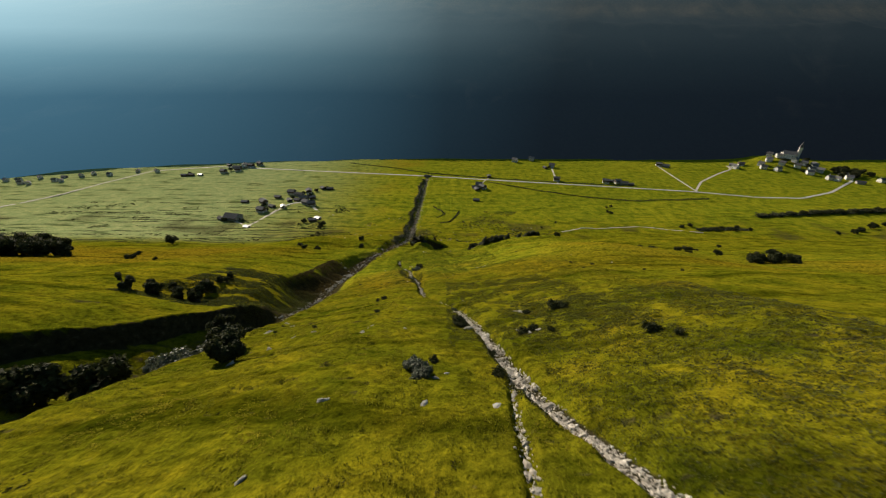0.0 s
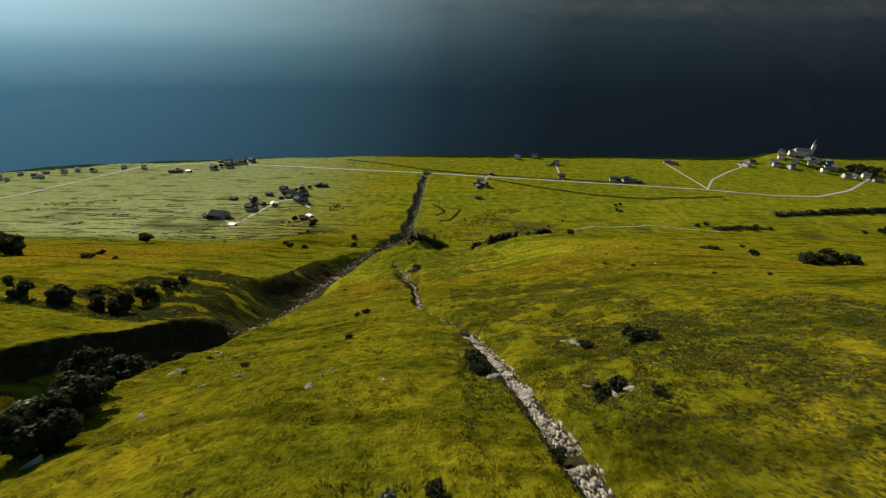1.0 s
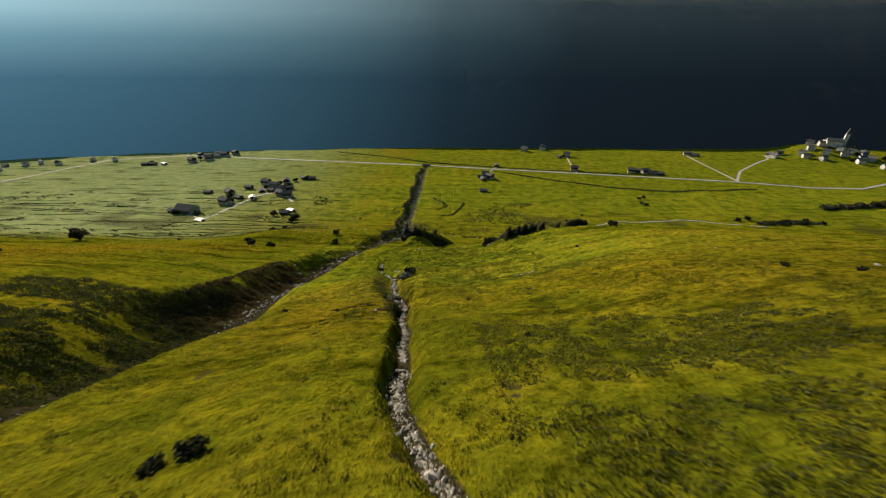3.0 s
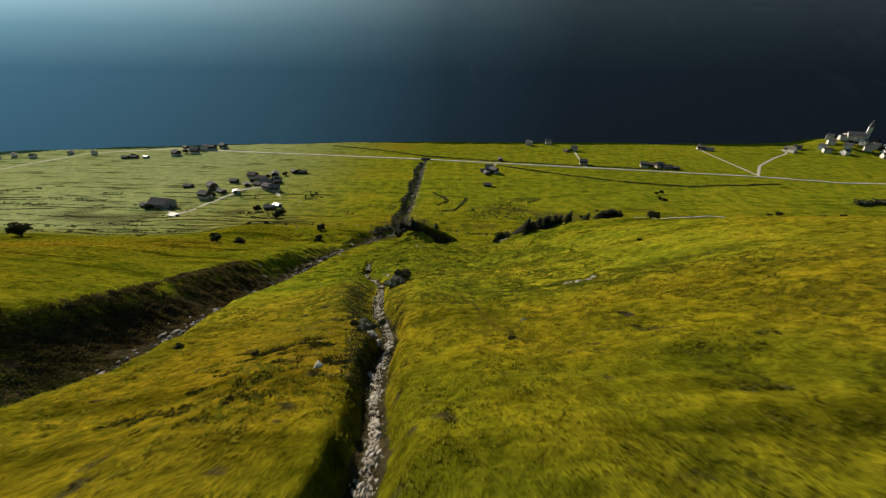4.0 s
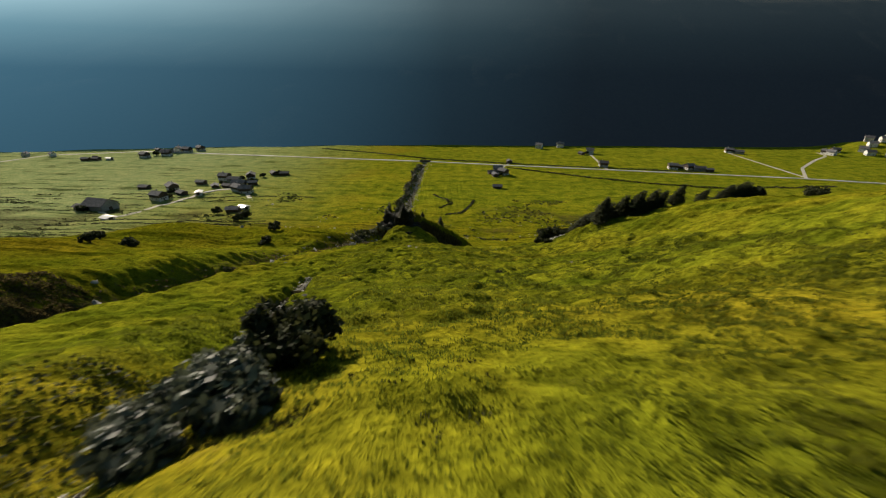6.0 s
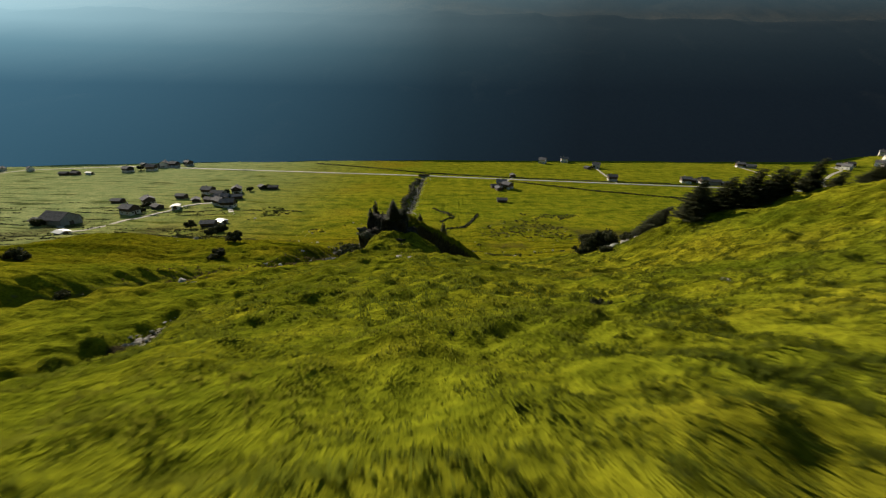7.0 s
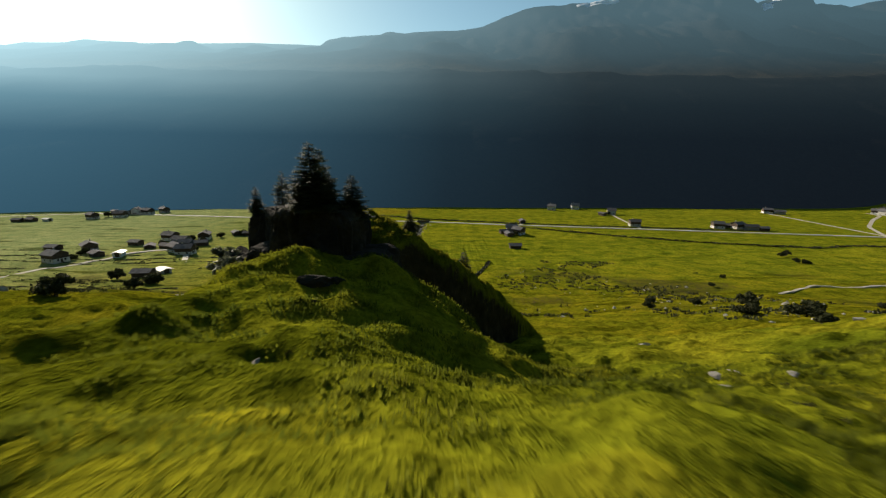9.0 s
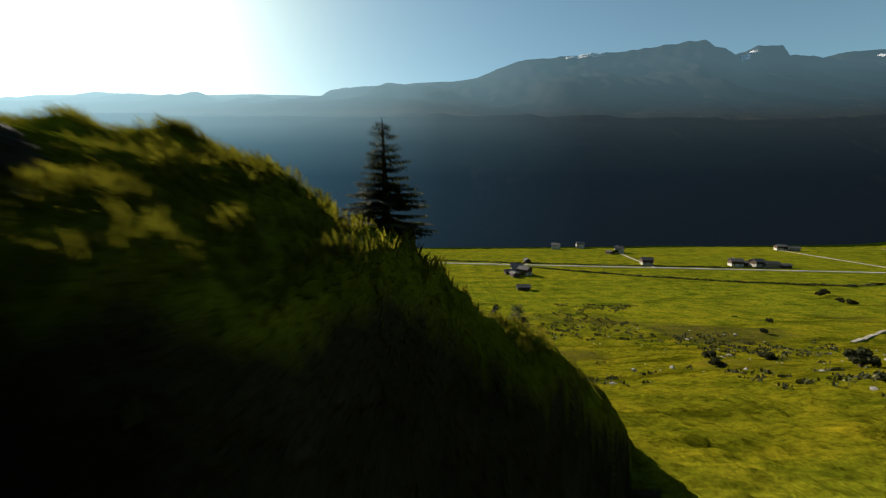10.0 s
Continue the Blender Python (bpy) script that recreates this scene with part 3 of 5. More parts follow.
# dark leaf colour for growth that stands in for shade
SHADE_TUFT = surface("dwarf_shrub", ((0.3, (0.024, 0.028, 0.007)), (0.6, (0.046, 0.048, 0.010)), (0.8, (0.076, 0.066, 0.016))), 0.6, 0.8, 0, leaf=0.15, islands=0.5, spec=0.1)
STRAW = surface("trodden_grass", ((0.3, (0.14, 0.125, 0.010)), (0.7, (0.24, 0.19, 0.020))), 0.5, 0.8, 0, leaf=0.4, islands=0.3, spec=0.1)
BRACKEN = surface("bracken", ((0.3, (0.040, 0.033, 0.013)), (0.6, (0.092, 0.072, 0.026)), (0.8, (0.16, 0.12, 0.045))), 0.6, 0.8, 0, leaf=0.3, islands=0.5, spec=0.1)
LUSH = surface("lush_grass_blades", ((0.30, (0.046, 0.062, 0.007)), (0.52, (0.088, 0.102, 0.009)), (0.75, (0.140, 0.140, 0.013))), 0.16, 0.7, 0, leaf=0.62, islands=0.35, spec=0.08)
HEDGE = surface("scrub", ((0.3, (0.018, 0.022, 0.008)), (0.6, (0.045, 0.050, 0.014)), (0.8, (0.09, 0.08, 0.03))), 0.5, 0.8, 0, leaf=0.2, islands=0.5)


def spruce_meshes(h, seed, dense=1.0, lean=0.0):
    """Trunk and crown of a spruce: whorls of drooping boughs, each with many small sprays."""
    rnd = random.Random(seed)
    tv, tf, cv, cf = [], [], [], []
    r0 = 0.022 * h + 0.02
    bend = Vector((rnd.uniform(-0.03, 0.03) + lean, rnd.uniform(-0.03, 0.03), 0))
    axis = lambda s: Vector((0, 0, s * h)) + bend * (s * s * h)
    tube(tv, tf, [axis(s) for s in (-0.03, 0.25, 0.5, 0.75, 1.0)], [r0, r0 * 0.8, r0 * 0.55, r0 * 0.3, 0.006])
    levels = int((11 + 2.2 * h) * dense**0.5)
    for i in range(levels):
        s = 0.10 + 0.89 * ((i + rnd.uniform(-0.3, 0.3)) / levels) if i else 0.1
        s = min(max(s, 0.06), 0.985)
        reach = h * 0.30 * (1 - s) ** 0.8 * rnd.uniform(0.75, 1.15) + 0.025 * h
        n = max(4, int((9 - 4 * s) * dense**0.5))
        w0 = rnd.uniform(0, 6.28)
        for k in range(n):
            if rnd.random() < 0.10:
                continue
            w = w0 + 6.283 * k / n + rnd.uniform(-0.3, 0.3)
            out = Vector((math.cos(w), math.sin(w), 0))
            side = Vector((-out.y, out.x, 0))
            ln = reach * rnd.uniform(0.65, 1.12)
            root = axis(min(0.99, s + rnd.uniform(-0.022, 0.022)))
            pt = lambda u: root + out * (ln * u) + Vector((0, 0, ln * (0.50 * s - 0.10) * u - 0.22 * ln * u * u + 0.16 * ln * u**3))
            tube(tv, tf, [pt(0), pt(0.5), pt(0.95)], [r0 * 0.22 * (1 - s) + 0.006, 0.008, 0.003], 3)
            sprays = max(5, int(ln / h * 60 * dense))
            for j in range(sprays):
                u = 0.12 + 0.88 * (j + rnd.random()) / sprays
                c = pt(u)
                wide = ln * 0.30 * (1.15 - u) + 0.024 * h
                for sg in (-1, 1):
                    tip = c + side * (sg * wide * rnd.uniform(0.7, 1.1)) + out * (wide * rnd.uniform(0.3, 0.8)) + Vector((0, 0, -wide * rnd.uniform(0.1, 0.55)))
                    a = len(cv)
                    th = out * (wide * 0.13) + Vector((0, 0, rnd.uniform(-0.05, 0.05) * wide))
                    cv += [c - th, c + th, tip + th * 0.3 + Vector((0, 0, -0.04 * wide)), tip - th * 0.5]
                    cf.append((a, a + 1, a + 2, a + 3))
    return (tv, tf), (cv, cf)


def make_spruce(h, seed, label, dense=1.0, lean=0.0, group="", name="spruce_tree"):
    (tv, tf), (cv, cf) = spruce_meshes(h, seed, dense, lean)
    t = thing(name, label, "tree", group)
    mesh_part("trunk", soup("trunk", tv, tf), BARK, t, smooth_faces=True)
    mesh_part("crown", soup("crown", cv, cf), NEEDLE, t)
    return t


def bush_meshes(w, h, seed, leaves=700, limbs=7, leaf=0.16, stem=0.12):
    """A shrub or broad tree: limbs that fork into leafy clumps of uneven size with gaps between."""
    rnd = random.Random(seed)
    tv, tf, cv, cf = [], [], [], []
    clumps = []
    for i in range(limbs):
        a = 6.283 * i / limbs + rnd.uniform(-0.4, 0.4)
        reach = w * 0.5 * rnd.uniform(0.25, 0.8)
        top = Vector((math.cos(a) * reach, math.sin(a) * reach, h * rnd.uniform(0.45, 0.88)))
        base = Vector((rnd.uniform(-0.05, 0.05) * w, rnd.uniform(-0.05, 0.05) * w, -0.1))
        mid = base.lerp(top, 0.5) + Vector((0, 0, 0.08 * h))
        tube(tv, tf, [base, mid, top], [stem * h * 0.35, stem * h * 0.2, stem * h * 0.06], 5)
        clumps.append((top, w * rnd.uniform(0.16, 0.28)))
        for _ in range(2):
            o = Vector((rnd.uniform(-1, 1), rnd.uniform(-1, 1), rnd.uniform(-0.8, 0.3)))
            end = top + o * (w * 0.24)
            end.z = max(end.z, 0.12 * h)
            tube(tv, tf, [mid, end], [stem * h * 0.15, stem * h * 0.04], 4)
            clumps.append((end, w * rnd.uniform(0.11, 0.21)))
    for _ in range(leaves):
        c, r = rnd.choice(clumps)
        v = Vector((rnd.gauss(0, 1), rnd.gauss(0, 1), rnd.gauss(0, 0.85))).normalized() * (r * rnd.uniform(0.55, 1.08))
        p = c + v
        if p.z < 0.02:
            p.z = rnd.uniform(0.02, 0.2)
        a = Vector((rnd.uniform(-1, 1), rnd.uniform(-1, 1), rnd.uniform(-1, 1))).normalized()
        b = a.cross(v).normalized()
        sz = leaf * w * 0.12 * rnd.uniform(0.6, 1.4)
        i = len(cv)
        cv += [p - a * sz, p + b * sz * 0.6, p + a * sz, p - b * sz * 0.6]
        cf.append((i, i + 1, i + 2, i + 3))
    return (tv, tf), (cv, cf)


def make_bush(w, h, seed, label, mat=None, name="bush", category="bush", group="", leaves=700, leaf=1.0):
    (tv, tf), (cv, cf) = bush_meshes(w, h, seed, int(leaves * 2.3), leaf=0.5 * leaf)
    t = thing(name, label, category, group)
    mesh_part("stem", soup("stem", tv, tf), BARK, t, smooth_faces=True)
    mesh_part("foliage", soup("foliage", cv, cf), mat or LEAF, t)
    return t


def rock_mesh(sx, sy, sz, seed, sub=2, rough=0.30, facets=1.0):
    """A broken boulder: a ball cut by several planes and roughened, with its foot flattened."""
    rnd = random.Random(seed)
    bm = bmesh.new()
    bmesh.ops.create_icosphere(bm, subdivisions=sub, radius=1.0)
    cuts = [(Vector((rnd.uniform(-1, 1), rnd.uniform(-1, 1), rnd.uniform(-0.5, 1))).normalized(), rnd.uniform(0.45, 0.85)) for _ in range(9)]
    shift = Vector((seed * 3.1, seed * 1.7, 0))
    for v in bm.verts:
        for n, d in cuts:
            over = v.co.dot(n) - d
            if over > 0:
                v.co -= n * over * 0.85 * facets
        v.co *= 1 + rough * noise.fractal(v.co * 1.4 + shift, 0.8, 2.0, 4)
        v.co.z = max(v.co.z, -0.35)
        v.co = Vector((v.co.x * sx, v.co.y * sy, v.co.z * sz))
    return bm


def make_boulder(sx, sy, sz, seed, label, mat=None, name="boulder", group="", sub=2):
    ob = part(name, rock_mesh(sx, sy, sz, seed, sub), mat or ROCK)
    return tagged(ob, label, "rock", group)


def stand(ob, x, y, turn=0.0, sink=0.05, scale=1.0, tilt=0.0):
    ob.location, ob.rotation_euler, ob.scale = (x, y, gz(x, y) - sink), (radians(tilt), 0, radians(turn)), (scale,) * 3
    return ob


def again(ob, x, y, turn=0.0, sink=0.05, scale=1.0):
    c = copy_thing(ob, pose(x, y, gz(x, y) - sink, 0, 0, turn))
    c.scale = (scale,) * 3
    return c


def make_house(w, l, wall_h, pitch, label, wall_mat, roof_mat, category="house", name="house", windows=True, chimney=False, group="", lower=None):
    """A gabled building, its ridge along y, with walls, two roof slabs with eaves, openings and sills."""
    t = thing(name, label, category, group)
    rise = w / 2 * math.tan(radians(pitch))
    bm = bmesh.new()
    prof = [(-w / 2, -0.8), (w / 2, -0.8), (w / 2, wall_h), (0, wall_h + rise), (-w / 2, wall_h)]
    a = [bm.verts.new((x, -l / 2, z)) for x, z in prof]
    b = [bm.verts.new((x, l / 2, z)) for x, z in prof]
    bm.faces.new(a[::-1]), bm.faces.new(b)
    for i in range(5):
        bm.faces.new((a[i], a[(i + 1) % 5], b[(i + 1) % 5], b[i]))
    bmesh.ops.recalc_face_normals(bm, faces=bm.faces)
    part("wall", bm, wall_mat, t)
    if lower:
        bm = bmesh.new()
        add_box(bm, w + 0.12, l + 0.12, wall_h * 0.48 + 0.8, (0, 0, wall_h * 0.24 - 0.4))
        part("ground_storey", bm, lower, t)
    eave = 0.7
    for sg in (-1, 1):
        bm = bmesh.new()
        sl = math.hypot(w / 2 + eave, (w / 2 + eave) * math.tan(radians(pitch)))
        m = Matrix.Translation((0, 0, wall_h + rise + 0.05)) @ Matrix.Rotation(radians(sg * pitch), 4, "Y") @ Matrix.Translation((sg * sl / 2, 0, 0.11)) @ Matrix.Diagonal((sl, l + 2 * eave, 0.2, 1))
        bmesh.ops.create_cube(bm, size=1.0, matrix=m)
        part("roof", bm, roof_mat, t)
    if chimney:
        bm = bmesh.new()
        add_box(bm, 0.7, 0.7, 1.8, (w * 0.15, l * 0.2, wall_h + rise + 0.3), 0.05)
        part("chimney", bm, STONE_WALL, t)
    if windows:
        rows = max(1, int(wall_h / 2.8))
        for j in range(rows):
            zc = 1.5 + 2.7 * j
            for sg in (-1, 1):
                for k in range(2):
                    bm = bmesh.new()
                    add_box(bm, 0.9, 0.10, 1.1, ((k - 0.5) * w * 0.45, sg * (l / 2 + (0.08 if lower and j == 0 else 0.02)), zc))
                    part("window", bm, WINDOW, t)
                n = max(1, int(l / 4))
                for k in range(n):
                    bm = bmesh.new()
                    add_box(bm, 0.10, 0.9, 1.1, (sg * (w / 2 + (0.08 if lower and j == 0 else 0.02)), (k + 0.5 - n / 2) * l / n, zc))
                    part("window", bm, WINDOW, t)
        bm = bmesh.new()
        add_box(bm, 1.1, 0.12, 2.0, (0, -l / 2 - (0.09 if lower else 0.03), 1.0))
        part("door", bm, TIMBER, t)
    else:
        bm = bmesh.new()
        add_box(bm, 2.4, 0.12, 2.6, (0, -l / 2 - 0.03, 1.3))
        part("door", bm, TIMBER, t, "broad plank barn door")
    return t


def strip(name, pts, width, mat, label, category="road", lift=0.12, step=4.0, kind="structure"):
    """A track laid on the ground along a bent line."""
    line = []
    pts = [Vector((x, y)) for x, y in pts]
    for a, b in zip(pts, pts[1:]):
        n = max(1, int((b - a).length / step))
        line += [a.lerp(b, i / n) for i in range(n)]
    line.append(pts[-1])
    for _ in range(4):
        line = [line[0]] + [(line[i - 1] + line[i] * 2 + line[i + 1]) / 4 for i in range(1, len(line) - 1)] + [line[-1]]
    vs, fs = [], []
    for i, p in enumerate(line):
        d = (line[min(i + 1, len(line) - 1)] - line[max(i - 1, 0)]).normalized()
        s = Vector((-d.y, d.x)) * (width / 2)
        edge = [p + s * 1.15, p + s, p - s, p - s * 1.15]
        zz = max(gz(q.x, q.y) for q in edge)
        vs += [(q.x, q.y, zz + (lift if k in (1, 2) else -0.5)) for k, q in enumerate(edge)]
    for i in range(len(line) - 1):
        a = i * 4
        fs += [(a + k, a + k + 1, a + 5 + k, a + 4 + k) for k in range(3)]
    ob = mesh_part(name, soup(name, vs, fs), mat)
    return tagged(ob, label, category, kind=kind)


def leafy_line(name, pts, width, tall, count, seed, label, mat, category="hedge", leaf=0.5):
    """A strip of scrub along a line: thousands of small leaf clumps of one growth."""
    rnd = random.Random(seed)
    seg = [(Vector(a), Vector(b)) for a, b in zip(pts, pts[1:])]
    ln = [(b - a).length for a, b in seg]
    vs, fs = [], []
    at = []
    for _ in range(count):
        a, b = rnd.choices(seg, ln)[0]
        d = (b - a).normalized()
        at.append(a.lerp(b, rnd.random()) + Vector((-d.y, d.x)) * rnd.gauss(0, width * 0.3))
    px, py = np.array([p.x for p in at]), np.array([p.y for p in at])
    base, up = height(px, py), tall * (0.65 + 0.5 * noise2(px, py, 7, seed))
    for p, z, hgt in zip(at, base, up):
        q = Vector((p.x, p.y, z + rnd.uniform(0, max(hgt, 0.05))))
        u = Vector((rnd.uniform(-1, 1), rnd.uniform(-1, 1), rnd.uniform(-0.6, 0.6))).normalized()
        v = u.cross(Vector((rnd.uniform(-1, 1), rnd.uniform(-1, 1), rnd.uniform(-1, 1)))).normalized()
        s = leaf * rnd.uniform(0.6, 1.4)
        i = len(vs)
        vs += [q - u * s, q + v * s * 0.7, q + u * s, q - v * s * 0.7]
        fs.append((i, i + 1, i + 2, i + 3))
    return tagged(mesh_part(name, soup(name, vs, fs), mat), label, category, kind="stuff")


def crag_mesh(sx, sy, sz, seed):
    """A blocky crag with steep, cracked sides and a rough flat top."""
    bm = bmesh.new()
    bmesh.ops.create_icosphere(bm, subdivisions=5, radius=1.0)
    shift = Vector((seed * 2.3, seed * 1.1, seed * 0.7))
    for v in bm.verts:
        q = v.co.copy()
        q = Vector([math.copysign(abs(c) ** p, c) for c, p in zip(q, (0.55, 0.55, 0.42))])
        streak = noise.fractal(Vector((q.x * 2.6, q.y * 2.6, q.z * 0.7)) + shift, 0.7, 2.1, 5)
        lump = noise.fractal(q * 1.1 + shift * 2, 0.9, 2.0, 3)
        k = 1 + 0.16 * streak + 0.14 * lump
        v.co = Vector((q.x * k * sx, q.y * k * sy, q.z * (1 + 0.10 * lump) * sz))
    return bm

# ---- roads and lines in the valley ----
strip("road", [(-406, 656), (-316, 647), (-182, 631), (-27, 613), (60, 598), (186, 579), (289, 563), (386, 547), (456, 526), (529, 522), (600, 552), (690, 612)], 3.6, ASPHALT,
      "pale narrow valley road between green meadows", lift=0.35)
strip("road_branch", [(390, 549), (394, 610), (402, 701)], 3.0, GRAVEL, "pale gravel lane to farm houses", "lane")
strip("road_branch", [(390, 552), (426, 598), (484, 645), (529, 676), (536, 699)], 3.2, GRAVEL, "pale gravel lane to farm houses", "lane")
strip("road_branch", [(185, 581), (190, 625), (198, 677)], 2.6, GRAVEL, "pale gravel lane to farm houses", "lane")
strip("road_branch", [(76, 608), (66, 590), (56, 562)], 2.4, GRAVEL, "pale gravel lane to farm houses", "lane")
strip("road_branch", [(-560, 435), (-542, 491), (-531, 554), (-502, 626), (-406, 656)], 4.0, GRAVEL, "tan dirt track across the fan", "lane")
strip("road_branch", [(-222, 380), (-217, 409), (-216, 444), (-206, 474), (-186, 482), (-160, 440)], 3.0, GRAVEL, "pale gravel lane through the hamlet", "lane")
strip("path", [(-250, 402), (-235, 392), (-222, 380)], 2.5, GRAVEL, "pale gravel path", "path")
strip("path", [(130, 372), (159, 387), (190, 391), (221, 396), (267, 384), (291, 377)], 1.1, GRAVEL, "worn tan footpath in the meadow", "path", lift=0.32)
leafy_line("roadside_hedge", [(-176, 690), (-87, 659), (-25, 629), (60, 609), (106, 600), (186, 587), (300, 571)], 2.0, 1.0, 3600, 3, "dark leafy line beside the valley road", HEDGE, leaf=0.8)
leafy_line("ditch_scrub", [(69, 586), (135, 550), (210, 515), (271, 503), (339, 510), (388, 516)], 1.8, 1.2, 2600, 4, "dark scrub along a meadow ditch", HEDGE, leaf=0.7)
leafy_line("bank_scrub", [(float(gully_x(np.array(y))) - 5.5 + 2 * math.sin(y * 0.11), y) for y in range(300, 606, 9)], 5, 1.4, 3800, 5, "dark scrub on a stream bank", HEDGE, leaf=0.8)
leafy_line("ditch_scrub", [(-14, 470), (-4, 452), (2, 436), (-8, 425)], 1.6, 1.2, 500, 7, "dark scrub along a meadow ditch", HEDGE, leaf=0.6)
leafy_line("ditch_scrub", [(20, 446), (14, 425), (8, 410), (-4, 405)], 1.6, 1.2, 500, 8, "dark scrub along a meadow ditch", HEDGE, leaf=0.6)
leafy_line("meadow_thicket", [(290, 386), (312, 391), (334, 389), (352, 390)], 6, 3.2, 2600, 21, "dense dark thicket in the meadow", HEDGE, "thicket", leaf=0.7)
leafy_line("meadow_thicket", [(400, 440), (480, 455), (540, 460), (620, 472)], 8, 5.5, 7000, 22, "dense dark thicket in the meadow", HEDGE, "thicket", leaf=0.85)

bridge = thing("road_bridge", "small dark stone road bridge over the stream", "bridge")
for nm, sx, sy, sz, at in (("deck", 13, 5.6, 0.5, (0, 0, 0.1)), ("parapet", 13, 0.4, 1.1, (0, 2.7, 0.8)), ("parapet", 13, 0.4, 1.1, (0, -2.7, 0.8)), ("abutment", 1.4, 5.4, 3.2, (-5.5, 0, -1.6)), ("abutment", 1.4, 5.4, 3.2, (5.5, 0, -1.6))):
    bm = bmesh.new()
    add_box(bm, sx, sy, sz, at, 0.06)
    part(nm, bm, STONE_WALL if nm != "parapet" else TIMBER, bridge)
bridge.location, bridge.rotation_euler = (-27, 613, 0.2), (0, 0, radians(-8))

# ---- houses ----
CHALET = make_house(7.6, 9.4, 4.8, 27, "weathered timber chalet with white ground storey and slate roof", TIMBER, SLATE, chimney=True, lower=PLASTER)
HOUSE = make_house(7.8, 9.2, 5.2, 33, "white rendered farmhouse with dark slate roof", PLASTER, SLATE, chimney=True)
SHED = make_house(5.4, 8, 2.6, 24, "low dark timber shed with slate roof", TIMBER, SLATE, "shed", "shed", windows=False)
STABLE = make_house(6.6, 11.5, 3.4, 28, "long stone stable with dark slate roof", STONE_WALL, SLATE, "stable", "stable", windows=False)
HUT = make_house(4.6, 6.4, 2.4, 16, "small hut with pale metal roof", PLASTER, TIN, "hut", "hut", windows=False)
BARN = make_house(12, 17, 4.4, 31, "large barn with broad dark slate roof", STONE_WALL, SLATE, "barn", "barn", windows=False)
SITES = (
    (HUT, ((-218, 374, 70), (-406, 603, 80), (-152, 413, 60), (-211, 456, 20))),
    (SHED, ((-269, 473, 85), (-214, 485, 30), (-235, 499, 82), (-226, 457, 60), (-155, 404, 95), (-203, 486, 70), (-186, 498, 110), (-184, 542, 40), (-172, 540, 100),
            (-420, 601, 85), (-430, 598, 95), (-388, 662, 60), (48, 556, 100), (184, 668, 20), (50, 545, 10), (46, 497, 90), (76, 612, 0), (300, 577, 90), (276, 592, 60))),
    (CHALET, ((-230, 436, 75), (-243, 471, 50), (-222, 517, 80), (-199, 523, 20), (-186, 472, 60), (-177, 467, 100), (-376, 620, 70), (-357, 632, 95), (-346, 657, 80), (-335, 668, 60),
              (264, 588, 75), (282, 586, 100), (186, 597, 80), (60, 553, 40), (404, 694, 70), (540, 690, 30), (562, 700, 80))),
    (HOUSE, ((198, 676, 70), (55, 561, 80), (136, 712, 60), (170, 722, 80), (539, 681, 20), (585, 674, 70), (601, 661, 100), (621, 680, 40), (634, 707, 70), (648, 686, 120), (657, 676, 60),
             (667, 666, 90), (670, 653, 40), (642, 642, 75), (628, 722, 50), (650, 716, 80), (612, 700, 65), (656, 617, 80), (663, 612, 20), (690, 619, 60), (732, 606, 95), (678, 676, 10),
             (640, 668, 55), (655, 655, 85), (592, 690, 35), (-357, 655, 15), (-685, 560, 80), (-646, 575, 60), (-611, 562, 100), (-599, 560, 30), (-591, 588, 70), (-581, 600, 50), (-552, 596, 85), (-521, 618, 20), (-490, 620, 60), (-650, 548, 90), (-635, 545, 40), (-665, 560, 110))),
    (STABLE, ((-209, 510, 82), (-197, 495, 95), (-366, 646, 85), (291, 581, 80), (413, 687, 75), (687, 596, 70), (-615, 583, 80), (700, 640, 85))),
    (BARN, ((-250, 406, 78),)),
)
for proto, sites in SITES:
    for i, (x, y, turn) in enumerate(sites):
        if i == 0:
            stand(proto, x, y, turn, 0.0, 0.7 if x < -480 else 1.0)
        else:
            again(proto, x, y, turn, 0.0, 0.7 if x < -480 else 1.0)
        proto["group"] = "buildings of the valley hamlets"
again(SHED, -263, 404, 60, 0.0)
church = make_house(11, 20, 8, 42, "white church with a slender pointed tower", PLASTER, SLATE, "church", "church")
bm = bmesh.new()
add_box(bm, 5, 5, 22, (0, -12, 10), 0.1)
part("tower", bm, PLASTER, church, "white square bell tower")
bm = bmesh.new()
bmesh.ops.create_cone(bm, cap_ends=True, segments=4, radius1=4.0, radius2=0.05, depth=11, matrix=Matrix.Translation((0, -12, 26.5)) @ Matrix.Rotation(radians(45), 4, "Z"))
part("spire", bm, SLATE, church)
stand(church, 646, 700, 60, 0.0)

# ---- knoll ----
knoll_rock = thing("rock_outcrop", "dark mossy rock outcrop crowning a grassy knoll", "rock")
